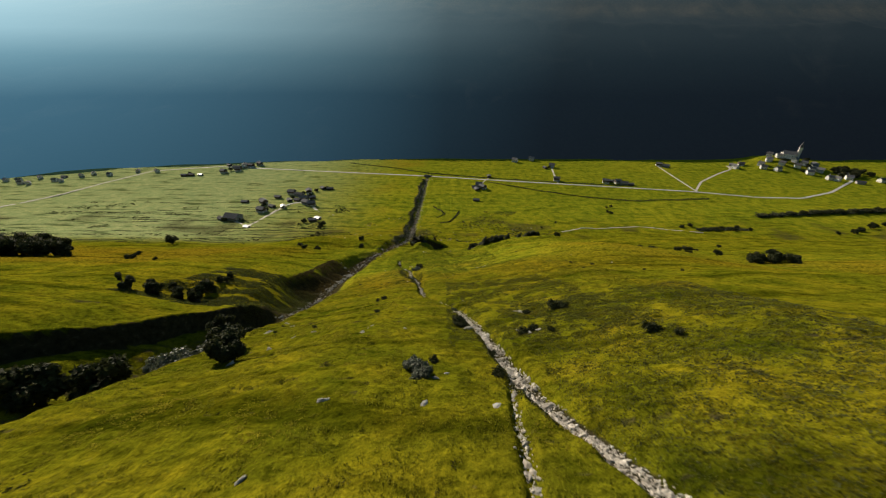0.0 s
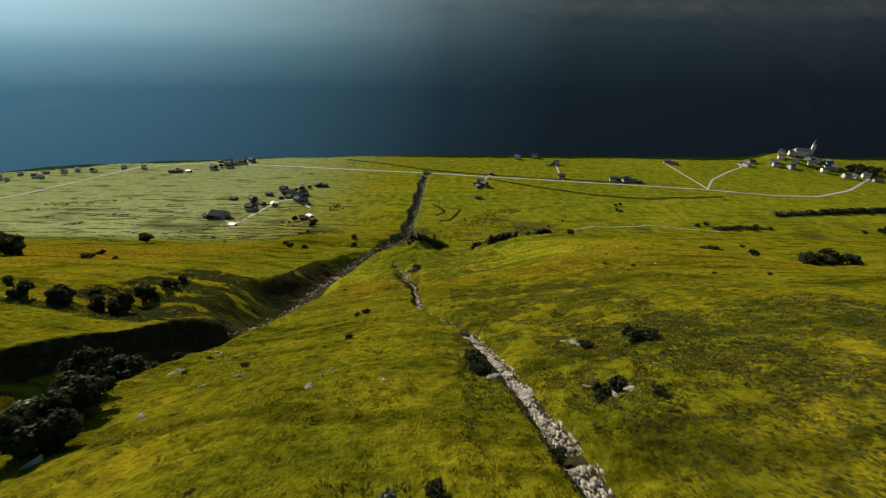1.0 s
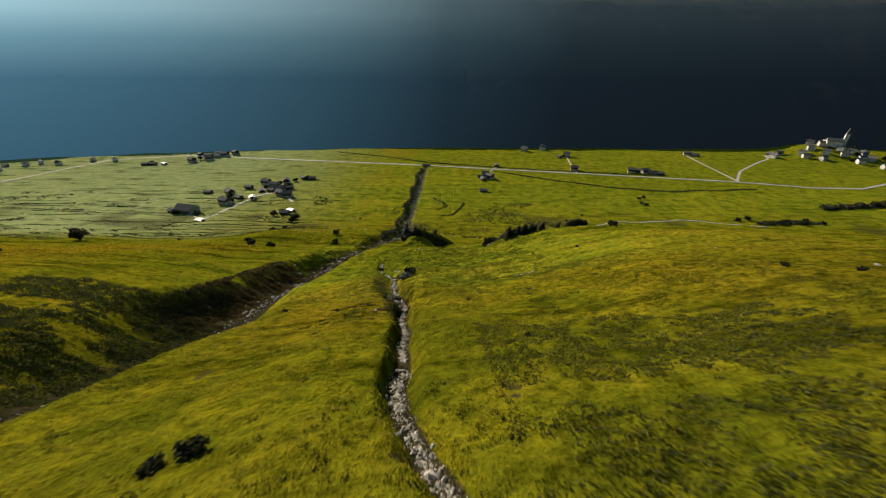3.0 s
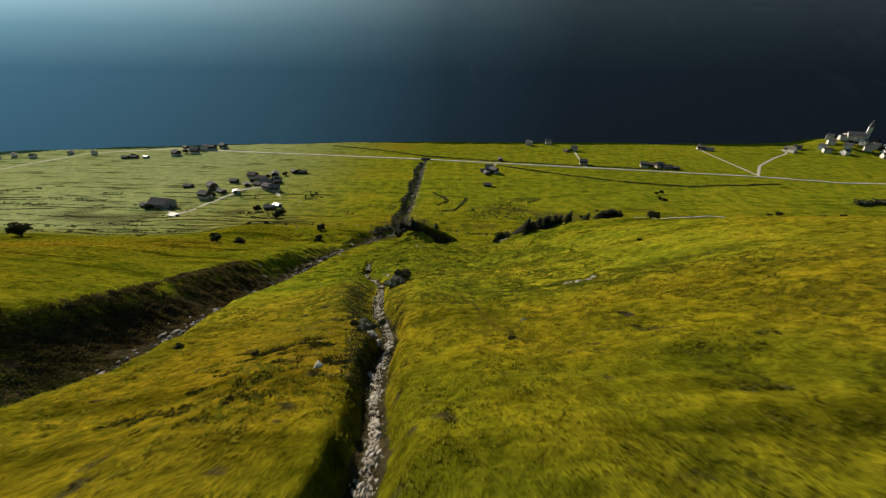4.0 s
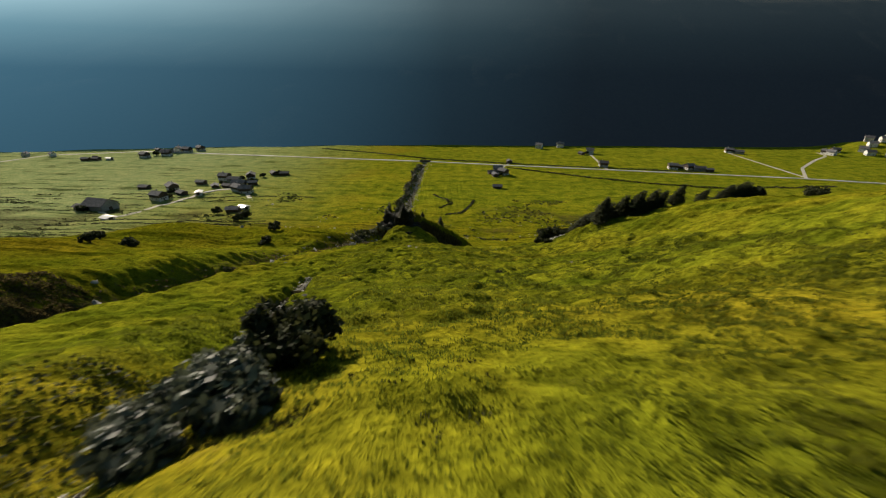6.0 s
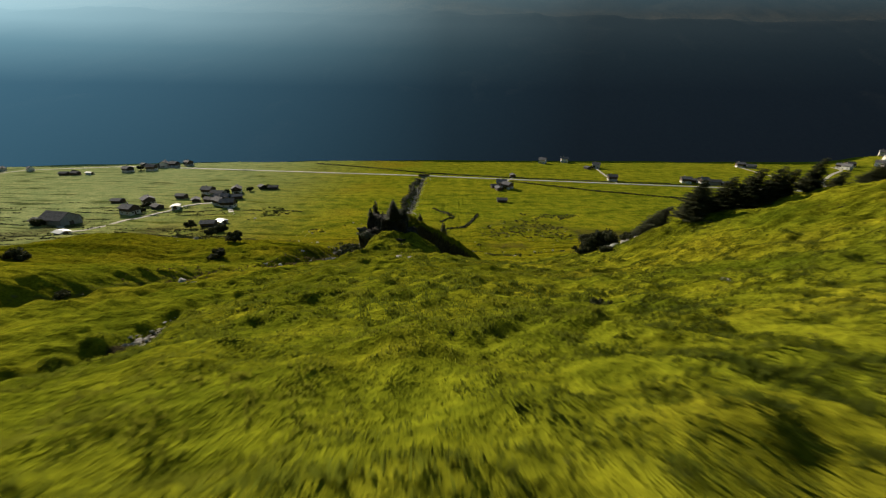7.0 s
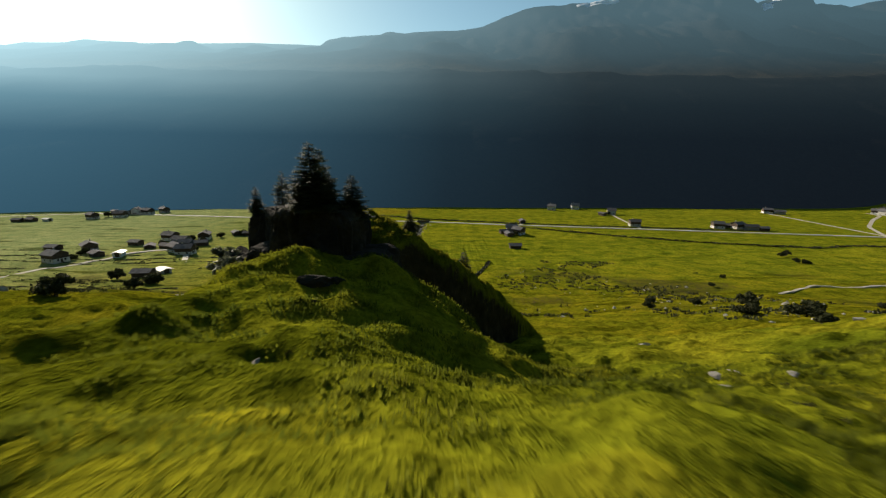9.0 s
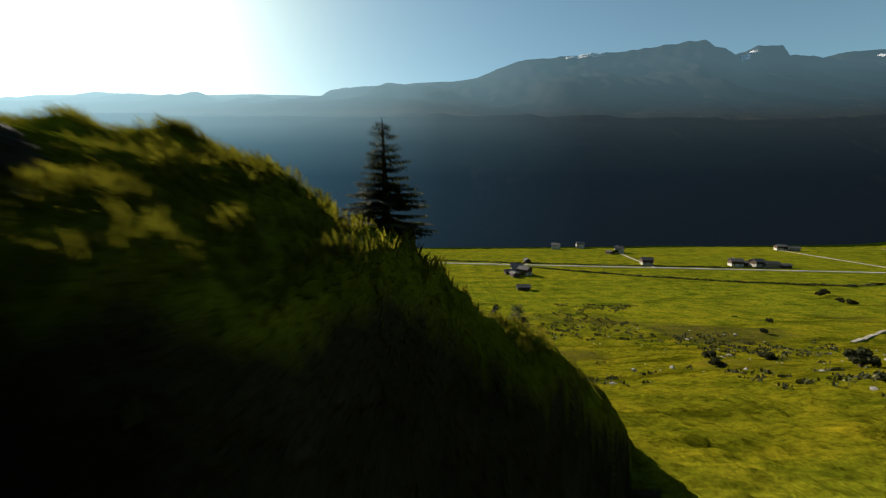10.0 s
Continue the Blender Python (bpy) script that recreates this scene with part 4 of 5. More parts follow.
# the last three low blocks extend the foot and darken the shadowed ground
for x, y, z, q, seed, turn in ((-16.4, 250.7, 60.5, (1.7, 1.5, 2.5), 14, -12), (-18.3, 251.8, 60.3, (1.8, 1.7, 2.7), 15, 8), (-19.9, 253.7, 59.8, (1.7, 1.6, 2.8), 17, 30), (-21.9, 255.3, 59.2, (1.4, 1.5, 3.0), 16, -25), (-15.9, 252.5, 60.0, (1.35, 1.5, 2.3), 18, -5),
                               (-16.7, 254.6, 59.9, (1.5, 1.4, 1.75), 28, 12), (-18.8, 254.6, 59.8, (1.9, 1.5, 2.7), 19, 15), (-22.9, 252.9, 57.4, (1.0, 1.2, 1.9), 20, 40), (-20.8, 252.0, 58.5, (1.1, 1.1, 1.9), 21, 70), (-21.6, 257.4, 58.2, (1.9, 1.9, 2.2), 26, 20), (-24.0, 254.2, 57.2, (1.0, 1.3, 2.2), 29, 55),
                               (-15.0, 250.0, 58.7, (1.6, 1.4, 1.7), 30, 18), (-14.2, 251.9, 58.4, (1.5, 1.6, 1.9), 32, -20), (-13.9, 250.2, 57.9, (1.2, 1.2, 1.3), 36, 35)):
    block = part("rock_block", crag_mesh(*q, seed), DARK_ROCK, knoll_rock)
    block.location, block.rotation_euler = (x, y, z), (radians(seed * 3 % 9 - 4), radians(seed * 5 % 11 - 5), radians(turn))
for x, y, z, h, wide, seed, dense in ((-17.1, 250.0, 62.7, 3.9, 1.5, 1, 1.8), (-17.5, 252.7, 62.6, 3.7, 1.3, 12, 1.6), (-22.1, 257.6, 60.2, 4.6, 1.0, 2, 1.4), (-15.2, 251.4, 62.0, 2.8, 1.5, 3, 1.8), (-15.9, 252.6, 62.1, 2.0, 1.2, 11, 1.6), (-22.6, 254.7, 61.9, 1.9, 1.3, 4, 1.7),
                                      (-18.4, 251.2, 62.8, 1.6, 1.4, 5, 1.8), (-16.3, 250.6, 62.8, 1.8, 1.3, 6, 1.8), (-19.9, 253.7, 62.4, 1.0, 1.4, 10, 1.5)):
    t = make_spruce(h, seed, "dark spruce rooted on a mossy rock outcrop", dense, group="spruces on the knoll")
    t.location, t.scale = (x, y, z), (wide, wide, 1)
for x, y, h, wide, seed in ((-12.3, 257.8, 1.85, 1.35, 7), (-13.9, 257.9, 0.3, 1.2, 8), (-7.0, 272.4, 5.0, 1.2, 9)):
    stand(make_spruce(h, seed, "young spruce on the crest of a grassy spur", 1.6, group="young spruces"), x, y).scale = (wide, wide, 1)
for x, y, z, w, h, seed in ((-22.9, 251.6, 57.6, 2.0, 2.3, 31), (-23.8, 252.6, 57.2, 1.8, 2.2, 33), (-21.6, 250.9, 57.9, 1.3, 1.5, 34), (-24.6, 253.6, 57.4, 1.6, 2.4, 35)):
    make_bush(w, h, seed, "grey-green willow bush clinging to a rocky knoll", GREY_LEAF, leaves=900).location = (x, y, z)

for x, y, q, seed in ((-15.5, 244.5, (0.85, 0.6, 0.42), 24), (-14.7, 244.9, (0.5, 0.45, 0.35), 25), (-14.9, 242.6, (0.35, 0.3, 0.2), 27)):
    stand(make_boulder(*q, seed, "dark boulder in the turf below the outcrop", DARK_ROCK, sub=3), x, y, seed * 30, 0.12)

# ---- right shoulder ----
SHOULDER = (((21.2, 235.6), 1.1, 0.8, 0.7, 41), ((22.4, 235.3), 1.3, 0.9, 0.8, 42), ((20.5, 236.4), 0.9, 0.7, 0.6, 43), ((21.8, 237.0), 1.2, 0.9, 0.8, 44), ((23.4, 236.3), 0.9, 0.7, 0.6, 45), ((21.3, 238.5), 1.0, 0.8, 0.6, 46), ((24.6, 235.6), 0.8, 0.6, 0.5, 47))
for (x, y), sx, sy, sz, seed in SHOULDER:
    stand(make_boulder(sx, sy, sz, seed, "pale lichen-spotted boulder at the edge of the shoulder", ROCK, group="boulders on the shoulder", sub=3), x, y, seed * 40, 0.15)
for x, y, h, seed, lean, wide in ((28.8, 230.4, 6.0, 51, 0.10, 1.5), (30.6, 231.8, 4.8, 50, 0.14, 1.6), (32.8, 230.8, 5.6, 60, 0.16, 1.5), (34.8, 229.9, 6.1, 52, 0.2, 1.5), (36.4, 231.2, 4.8, 61, 0.16, 1.6), (38.2, 229.8, 5.2, 53, 0.22, 1.5), (40.2, 230.2, 4.6, 54, 0.2, 1.6), (44.0, 230.2, 4.9, 57, 0.26, 1.3),
                                  (27.3, 236.6, 4.4, 55, 0.34, 1.9), (25.9, 237.6, 3.6, 56, 0.3, 1.9), (53.0, 235.2, 3.4, 58, 0.25, 1.7), (58.3, 235.6, 4.2, 59, 0.28, 1.8), (61.0, 236.2, 4.8, 62, 0.25, 1.8), (63.2, 236.4, 4.0, 63, 0.2, 1.8)):
    t = stand(make_spruce(h, seed, "dark wind-bent spruce at the edge of the grassy shoulder", 2.0, lean, "spruces on the shoulder"), x, y, 0, 0.15)
    t.scale = (wide, wide, 1)
for x, y, w, h, seed in ((21.4, 245.6, 4.4, 3.6, 61), (23.4, 244.4, 3.6, 3.4, 62), (20.3, 244.0, 3.0, 2.0, 64), (24.9, 246.0, 3.2, 3.0, 63), (23.9, 237.8, 1.7, 1.5, 65), (24.9, 238.6, 1.9, 1.6, 68), (18.6, 232.8, 2.0, 0.9, 69), (66, 236, 4, 3, 66), (80, 236, 4, 3.2, 67)):
    stand(make_bush(w, h, seed, "dark leafy bush at the edge of the grassy shoulder", leaves=1200, group="bushes on the shoulder"), x, y, 0, 0.15)

# ---- gully ----
for x, y, h, seed in ((-84.6, 89.9, 6.8, 71), (-79.6, 92.3, 5.2, 72), (-80.8, 93.0, 4.6, 65), (-74.2, 91.4, 7.0, 73), (-75.4, 93.4, 6.4, 66), (-80.8, 104.8, 6.0, 74), (-79.6, 105.4, 5.4, 67), (-80.2, 107.5, 3.8, 75), (-85.0, 97.8, 4.6, 79), (-81.2, 114, 3.8, 76), (-80.4, 116, 3.0, 68), (-82.3, 121.6, 3.6, 77), (-83.4, 123.4, 3.0, 78), (-88, 94, 4.2, 69), (-90, 88, 6.0, 70)):
    stand(make_bush(h * 0.62, h * 1.3, seed, "small dark upright tree on the gully's far bank", name="tree", category="tree", leaves=1700, group="trees on the gully bank"), x, y, 0, 0.40 * h)
for x, y, w, h, seed in ((-32.8, 42.6, 4.4, 6.0, 81), (-37.0, 49.0, 4.5, 6.5, 88), (-41, 53, 5.0, 7.5, 82), (-45, 60, 5.0, 8.0, 83), (-58, 44, 8.0, 11.0, 84), (-66, 42, 8.0, 10.0, 85), (-54, 72, 4.5, 5.5, 86), (-72, 36, 8.0, 10.0, 87), (-50, 76, 4.0, 5.0, 89)):
    stand(make_bush(w, h, seed, "dense dark tree rising from the shaded gully", name="tree", category="tree", leaves=2600, group="trees in the gully"), x, y, 0, 0.25 * h)
for x, y, w, seed in ((-47, 58, 5.0, 91), (-48, 52, 5.0, 92), (-50, 63, 4.5, 93), (-47, 46, 4.5, 94)):
    stand(make_bush(w, w * 0.55, seed, "grey-green willow bush in the gully", GREY_LEAF, leaves=900, group="willows in the gully"), x, y, 0, 0.2)

# ---- trees and bushes of the bench and the valley ----
BIGFIR = make_spruce(15, 101, "tall dark spruce at the edge of the bench", 1.2, group="tall spruces by the bench")
stand(BIGFIR, -266, 216)
for x, y, s in ((-274, 214, 1.05), (-283, 213, 1.1), (-292, 216, 0.95), (-300, 212, 1.1), (-310, 216, 1.0), (-259, 219, 0.6)):
    again(BIGFIR, x, y, x * 31, 0.1, s)
GROVE = make_bush(11, 10, 113, "broad dark tree in a grove at the edge of the bench", name="tree", category="tree", group="grove by the bench", leaves=2600, leaf=0.8)
stand(GROVE, -240, 203)
for x, y, s in ((-248, 207, 1.1), (-256, 203, 1.2), (-263, 210, 1.3), (-272, 205, 1.3), (-281, 212, 1.4), (-291, 207, 1.4), (-302, 214, 1.4), (-233, 201, 0.6)):
    again(GROVE, x, y, x * 41, 0.3, s)
ROUND = make_bush(4.2, 3.4, 111, "dark round bush standing in the meadow", group="bushes in the valley", leaves=900)
stand(ROUND, 71, 320)
ROUGH = make_bush(4.6, 2.4, 112, "dark spreading bush standing in the meadow", group="bushes in the valley", leaves=900)
stand(ROUGH, 60, 294)
VALLEY = ((55, 301, 0.8), (50, 282, 0.7), (53, 333, 0.6), (62, 347, 0.7), (75, 344, 0.7), (226, 472, 1.0), (214, 452, 0.8), (219, 468, 0.9), (135, 211, 1.3), (131, 207, 1.0), (158, 211, 1.1), (172, 205, 1.1), (152, 159, 1.3), (157, 163, 1.5), (163, 161, 1.2), (168, 165, 1.7), (173, 162, 1.3), (181, 167, 1.1),
          (98, 311, 0.7), (-70, 284, 1.0), (-67, 270, 0.8), (-112, 258, 0.8), (-190, 195, 1.0), (-170, 190, 0.6), (-205, 218, 0.8), (-229, 278, 2.0), (-96, 250, 0.8), (-104, 247, 0.9), (-140, 390, 1.6), (-137, 376, 1.3),
          (-118, 300, 0.7), (-128, 340, 0.8), (300, 388, 1.3), (311, 386, 1.4), (322, 392, 1.2), (331, 385, 1.3), (290, 400, 1.2), (340, 394, 1.1), (278, 396, 1.0), (352, 388, 1.0), (217, 449, 0.9), (470, 453, 1.7), (490, 452, 1.6), (508, 456, 1.7),
          (523, 457, 1.8), (545, 460, 1.7), (566, 464, 1.8), (582, 468, 1.7), (600, 470, 1.7), (448, 450, 1.2), (430, 440, 1.0), (462, 380, 1.5), (480, 390, 1.5), (500, 398, 1.6), (514, 408, 1.5), (530, 410, 1.4), (545, 402, 1.5), (440, 376, 1.0),
          (146, 244, 1.2), (170, 238, 1.1), (180, 243, 1.3), (188, 250, 1.0), (202, 262, 0.8), (250, 300, 0.8), (112, 386, 0.6), (134, 408, 0.6), (700, 650, 2.2), (715, 655, 2.4), (728, 660, 2.4), (742, 664, 2.2), (720, 672, 2.4), (738, 676, 2.2), (705, 664, 2.0), (755, 660, 2.1))
HAMLET = ((-256, 398, 1.5), (-244, 410, 1.3), (-238, 462, 1.2), (-250, 478, 1.3), (-228, 440, 1.4), (-205, 515, 1.5), (-192, 508, 1.3), (-214, 497, 1.2), (-181, 480, 1.3), (-190, 530, 1.3), (-160, 409, 1.2), (-163, 398, 1.4), (-178, 541, 1.4), (-370, 632, 1.6), (-350, 664, 1.7), (-340, 672, 1.5), (-363, 652, 1.4), (-425, 606, 1.3),
          (270, 592, 1.3), (288, 588, 1.4), (56, 548, 1.2), (408, 690, 1.6), (415, 694, 1.4), (192, 671, 1.2), (640, 650, 1.8), (660, 668, 1.8), (632, 690, 1.7), (690, 630, 2.4), (700, 625, 2.6), (712, 632, 2.8), (722, 640, 2.8), (735, 648, 2.6), (748, 640, 2.6), (672, 690, 2.2))
VALLEY = VALLEY + HAMLET
for i, (x, y, s) in enumerate(VALLEY):
    again(ROUND if i % 2 else ROUGH, x, y, i * 77, 0.1, s)

# ---- bushes, boulders and tussocks on the slope ----
HEATHER = make_bush(1.6, 0.9, 121, "low dark bush on the grassy slope", group="low bushes on the slope", leaves=420, leaf=1.2)
stand(HEATHER, 20.7, 55.3, 0, 0.05, 1.7)
for i, (x, y, s) in enumerate(((26.9, 37.7, 1.8), (28.8, 35.3, 1.1), (3.0, 53.0, 2.2), (2.8, 54.8, 1.7), (3.6, 51.6, 1.5), (6.9, 38.4, 1.2), (6.6, 31.0, 1.4), (13.0, 45.6, 1.5), (14.4, 46.3, 1.3), (12.2, 44.4, 1.1), (16.6, 44.0, 1.0), (15.6, 55.0, 1.2), (22.0, 54.6, 1.6), (-0.9, 34.6, 1.1), (-35.3, 132.8, 1.0), (-14.1, 64.4, 0.9), (4.0, 53, 0.9), (3.2, 56, 0.9), (15.8, 56.6, 0.8), (-2.8, 31.3, 1.3), (-33, 57, 0.7), (-35, 64, 0.6), (-16, 83, 1.3), (-17.5, 82, 1.0), (46, 116, 0.9), (52, 112, 1.0), (44, 100, 0.7), (-22, 126, 0.7), (-13.0, 135.2, 1.3), (-13.8, 137.2, 1.1), (-12.6, 142, 1.0), (-14.4, 134, 0.9),
                              (-25, 57, 0.8), (2.0, 123.5, 0.6), (6.0, 99, 0.6), (38, 170, 0.8), (58, 92, 0.8), (66, 88, 0.9), (-44, 210, 1.2), (-52, 250, 1.0), (1.2, 197.0, 0.7), (2.2, 197.3, 0.8), (3.1, 197.2, 0.7))):
    again(HEATHER, x, y, i * 51, 0.08, 0.7 * s)
WILLOW = make_bush(2.6, 1.6, 131, "grey-green willow bush beside the stony stream", GREY_LEAF, leaves=1300, group="willows beside the stream")
stand(WILLOW, -12.6, 160.4, 0, 0.1, 1.05)
for i, (x, y, s) in enumerate(((-13.6, 158.6, 1.2), (-14.3, 161.5, 1.2), (-13.2, 163.0, 1.3), (-14.9, 163.6, 1.0), (-12.5, 132, 1.0), (-13.6, 135, 0.8), (-2.9, 31.6, 1.5), (-2.2, 30.0, 1.3), (-3.2, 33.0, 1.1), (2.6, 65, 0.6))):
    again(WILLOW, x, y, i * 63, 0.1, 0.65 * s)
SALLOW = make_bush(2.6, 2.4, 132, "dark green sallow bush above the stony stream", LEAF, leaves=1500, group="willows beside the stream")
stand(SALLOW, -12.0, 163.6, 0, 0.2)
STONE = make_boulder(0.9, 0.6, 0.45, 141, "pale boulder lying in the grass", group="boulders on the slope")
stand(STONE, -2.4, 34)
for i, (x, y, s) in enumerate(((-24, 54, 1.1), (-12.5, 52, 0.7), (-12.8, 50, 0.6), (-6, 48, 0.8), (-11, 24, 1.0), (-27, 52, 0.9), (-28.5, 46, 1.2), (5.2, 75, 0.6), (4.3, 129, 0.7), (-12.9, 13.9, 0.8),
                              (-30, 166, 1.0), (-63, 204, 2.4), (-60, 201, 1.5), (-66, 208, 1.4), (-43, 224, 1.4), (-41, 222, 1.2), (-38, 219, 1.3), (-40, 226, 0.8), (-50, 268, 2.6), (-46, 270, 1.8), (-53, 266, 1.6), (-13.5, 120, 1.0), (26, 258, 0.9),
                              (9, 260, 1.2), (5, 262, 0.7), (-14.3, 236.8, 0.3), (50, 290, 1.0), (62, 300, 1.0), (58, 284, 0.8), (-16.6, 174.5, 1.5), (-18, 178, 1.2), (44, 178, 0.8), (55, 140, 0.8), (62, 118, 0.9), (-35, 66, 1.2), (-33, 64, 1.0), (-31, 40, 1.3))):
    again(STONE, x, y, i * 47, 0.07 * s, 0.75 * s)
SLAB = make_boulder(1.5, 0.7, 0.35, 151, "flat pale slab beside the stream bed", group="slabs by the stream", sub=3)
stand(SLAB, -12.0, 131)
for i, (x, y, s) in enumerate(((14.0, 57.9, 0.6), (14.8, 57.0, 0.75), (15.2, 55.9, 0.6), (15.9, 56.4, 0.4), (4.3, 49.7, 0.85), (5.7, 48.4, 0.6), (7.9, 47.8, 0.7), (4.9, 56.5, 0.5), (8.9, 34.2, 0.6), (7.7, 27.2, 0.6), (9.8, 25.6, 0.6), (2.6, 63.4, 0.5), (-0.8, 30.1, 0.5), (0.5, 31.3, 0.35), (-1.6, 23.8, 0.5), (13.8, 44.6, 0.5), (12.2, 46.6, 0.4), (15.3, 45.4, 0.6), (-35.1, 58.0, 0.9), (-13.3, 47.9, 0.7), (6.6, 48.8, 0.6), (7.2, 47.6, 0.7), (4.4, 50.2, 0.6), (-11.2, 131.0, 0.7), (8.6, 33, 0.8), (6.4, 19, 0.45), (6.0, 13, 0.5), (5.2, 24, 0.6), (-13.4, 148, 0.5), (-10.4, 123, 0.7))):
    again(SLAB, x, y, 60 + i * 40, 0.12 * s, s)

FLAT = make_boulder(0.8, 0.5, 0.16, 155, "flat pale stone flush with the turf", group="flat stones in the turf")
stand(FLAT, 17.5, 147.0, 0, 0.02)
rnd = random.Random(17)
for i in range(15):
    a, q = rnd.uniform(0, 6.28), math.sqrt(rnd.random())
    again(FLAT, 17.5 + 2.4 * q * math.cos(a), 147.0 + 1.1 * q * math.sin(a), rnd.uniform(0, 360), 0.02, rnd.uniform(0.5, 1.0))
for x, y, q in ((-13.4, 226.2, 0.9), (-11.8, 222.8, 1.0), (-11.2, 222.5, 0.6), (13.0, 202.5, 0.8), (5.5, 247, 0.8), (7.2, 248, 0.6), (3.5, 244, 0.6), (4.5, 241.5, 0.8), (8.5, 246, 0.5), (2.0, 242.4, 0.4)):
    again(FLAT, x, y, x * 90, 0.03, q)

leafy_line("gully_bracken", [(float(gully_x(np.array(float(y)))) + 2 + 2 * math.sin(y * 0.2), y) for y in range(192, 304, 5)], 11, 0.5, 5200, 15, "brown bracken on the banks of the gully", BRACKEN, "bracken", leaf=0.28)
# three rows of dark leaves stand in for shade along the left bank
leafy_line("bank_scrub", [(-13.6, 138), (-16.2, 144), (-18.4, 150), (-19.6, 157), (-20.5, 166)], 4.5, 0.4, 3600, 25, "dark scrub on the stream bank, standing in for its shade", SHADE_TUFT, leaf=0.10)
leafy_line("bank_scrub", [(-10.4, 118), (-11.8, 126), (-13.2, 134), (-14.6, 139)], 2.6, 0.5, 2200, 26, "dark scrub on the stream bank, standing in for its shade", SHADE_TUFT, leaf=0.10)
leafy_line("bank_scrub", [(float(brook_x(np.array(float(y)))) - 1.5, y) for y in range(20, 62, 3)], 0.9, 0.35, 1500, 27, "dark leaves standing in for the shaded edge of the stream", SHADE_TUFT, leaf=0.10)
rnd = random.Random(23)
for i in range(16):
    again(STONE, 22.4 + rnd.uniform(-2.5, 3), 236.6 + rnd.uniform(-2, 2.5), rnd.uniform(0, 360), 0.1, rnd.uniform(0.4, 1.0))
for i in range(12):
    y = rnd.uniform(205, 285)
    again(STONE, float(gully_x(np.array(y))) + rnd.uniform(-3, 9), y, rnd.uniform(0, 360), 0.1, rnd.uniform(0.6, 1.7))

# ---- loose stones of the streams ----
def scatter_stones(name, sites, label, mat, seed):
    """Many small stones as one mesh; sites: rows of x, y, size."""
    rng = np.random.RandomState(seed)
    forms = []
    for k in range(5):
        bm = rock_mesh(1, 0.75, 0.6, seed + k, 1, 0.25)
        forms.append((np.array([v.co[:] for v in bm.verts]), np.array([[v.index for v in f.verts] for f in bm.faces])))
        bm.free()
    vs, fs, n = [], [], 0
    zs = height(sites[:, 0], sites[:, 1])
    for (x, y, s), z in zip(sites, zs):
        v, f = forms[rng.randint(5)]
        a = rng.uniform(0, 6.28)
        c, d = math.cos(a), math.sin(a)
        q = v * (s * rng.uniform(0.7, 1.2, 3))
        vs.append(np.stack([q[:, 0] * c - q[:, 1] * d + x, q[:, 0] * d + q[:, 1] * c + y, q[:, 2] + z + 0.12 * s], -1))
        fs.append(f + n)
        n += len(v)
    me = soup(name, np.concatenate(vs).tolist(), np.concatenate(fs).tolist())
    return tagged(mesh_part(name, me, mat), label, "stones", kind="stuff")


rng = np.random.RandomState(5)
ys = np.append(rng.uniform(2, 205, 9500), rng.uniform(2, 66, 2500))
sites = np.stack([brook_x(ys) + np.clip(rng.normal(0, 0.40, 12000) * (0.8 + 0.55 * noise2(ys, 0 * ys, 5, 8)) * (1 + 0.8 * (1 - smooth(56, 70, ys)) + 0.5 * smooth(126, 140, ys) * (1 - smooth(168, 178, ys))), -1.05, 1.0), ys, rng.gamma(1.4, 0.05 + 0.015 * (1 - smooth(56, 70, ys)), 12000) + 0.035], -1)[noise2(ys, 0 * ys, 3.5, 9) > -0.82 + 0.8 * smooth(175, 190, ys)]
scatter_stones("stream_stones", sites, "pale stones filling a narrow stream bed", PEBBLE, 160)
ys = rng.uniform(4, 33, 260)
sites = np.stack([np.interp(ys, SIDE_Y, SIDE_X) + rng.normal(0, 0.28, 260), ys, rng.gamma(2.0, 0.06, 260) + 0.06], -1)
scatter_stones("stream_stones", sites, "pale stones in a side channel of the stream", PEBBLE, 170)
ys = rng.uniform(95, 606, 2200)
sites = np.stack([gully_x(ys) + rng.normal(0.5, 1.6, 2200) * (1 + 0.6 * smooth(320, 400, ys)), ys, rng.gamma(2.0, 0.17, 2200) + 0.1 + 0.18 * smooth(320, 400, ys)], -1)
scatter_stones("gully_stones", sites, "grey stones along the gully bed", ROCK, 180)
n = 700
ys, xs = rng.uniform(285, 440, n), rng.uniform(-150, 120, n)
keep = noise2(xs, ys, 28, 21) > 0.0
sites = np.stack([xs, ys, rng.gamma(2.0, 0.18, n) + 0.1], -1)[keep]
scatter_stones("meadow_stones", sites, "grey stones strewn over rough pasture", ROCK, 190)


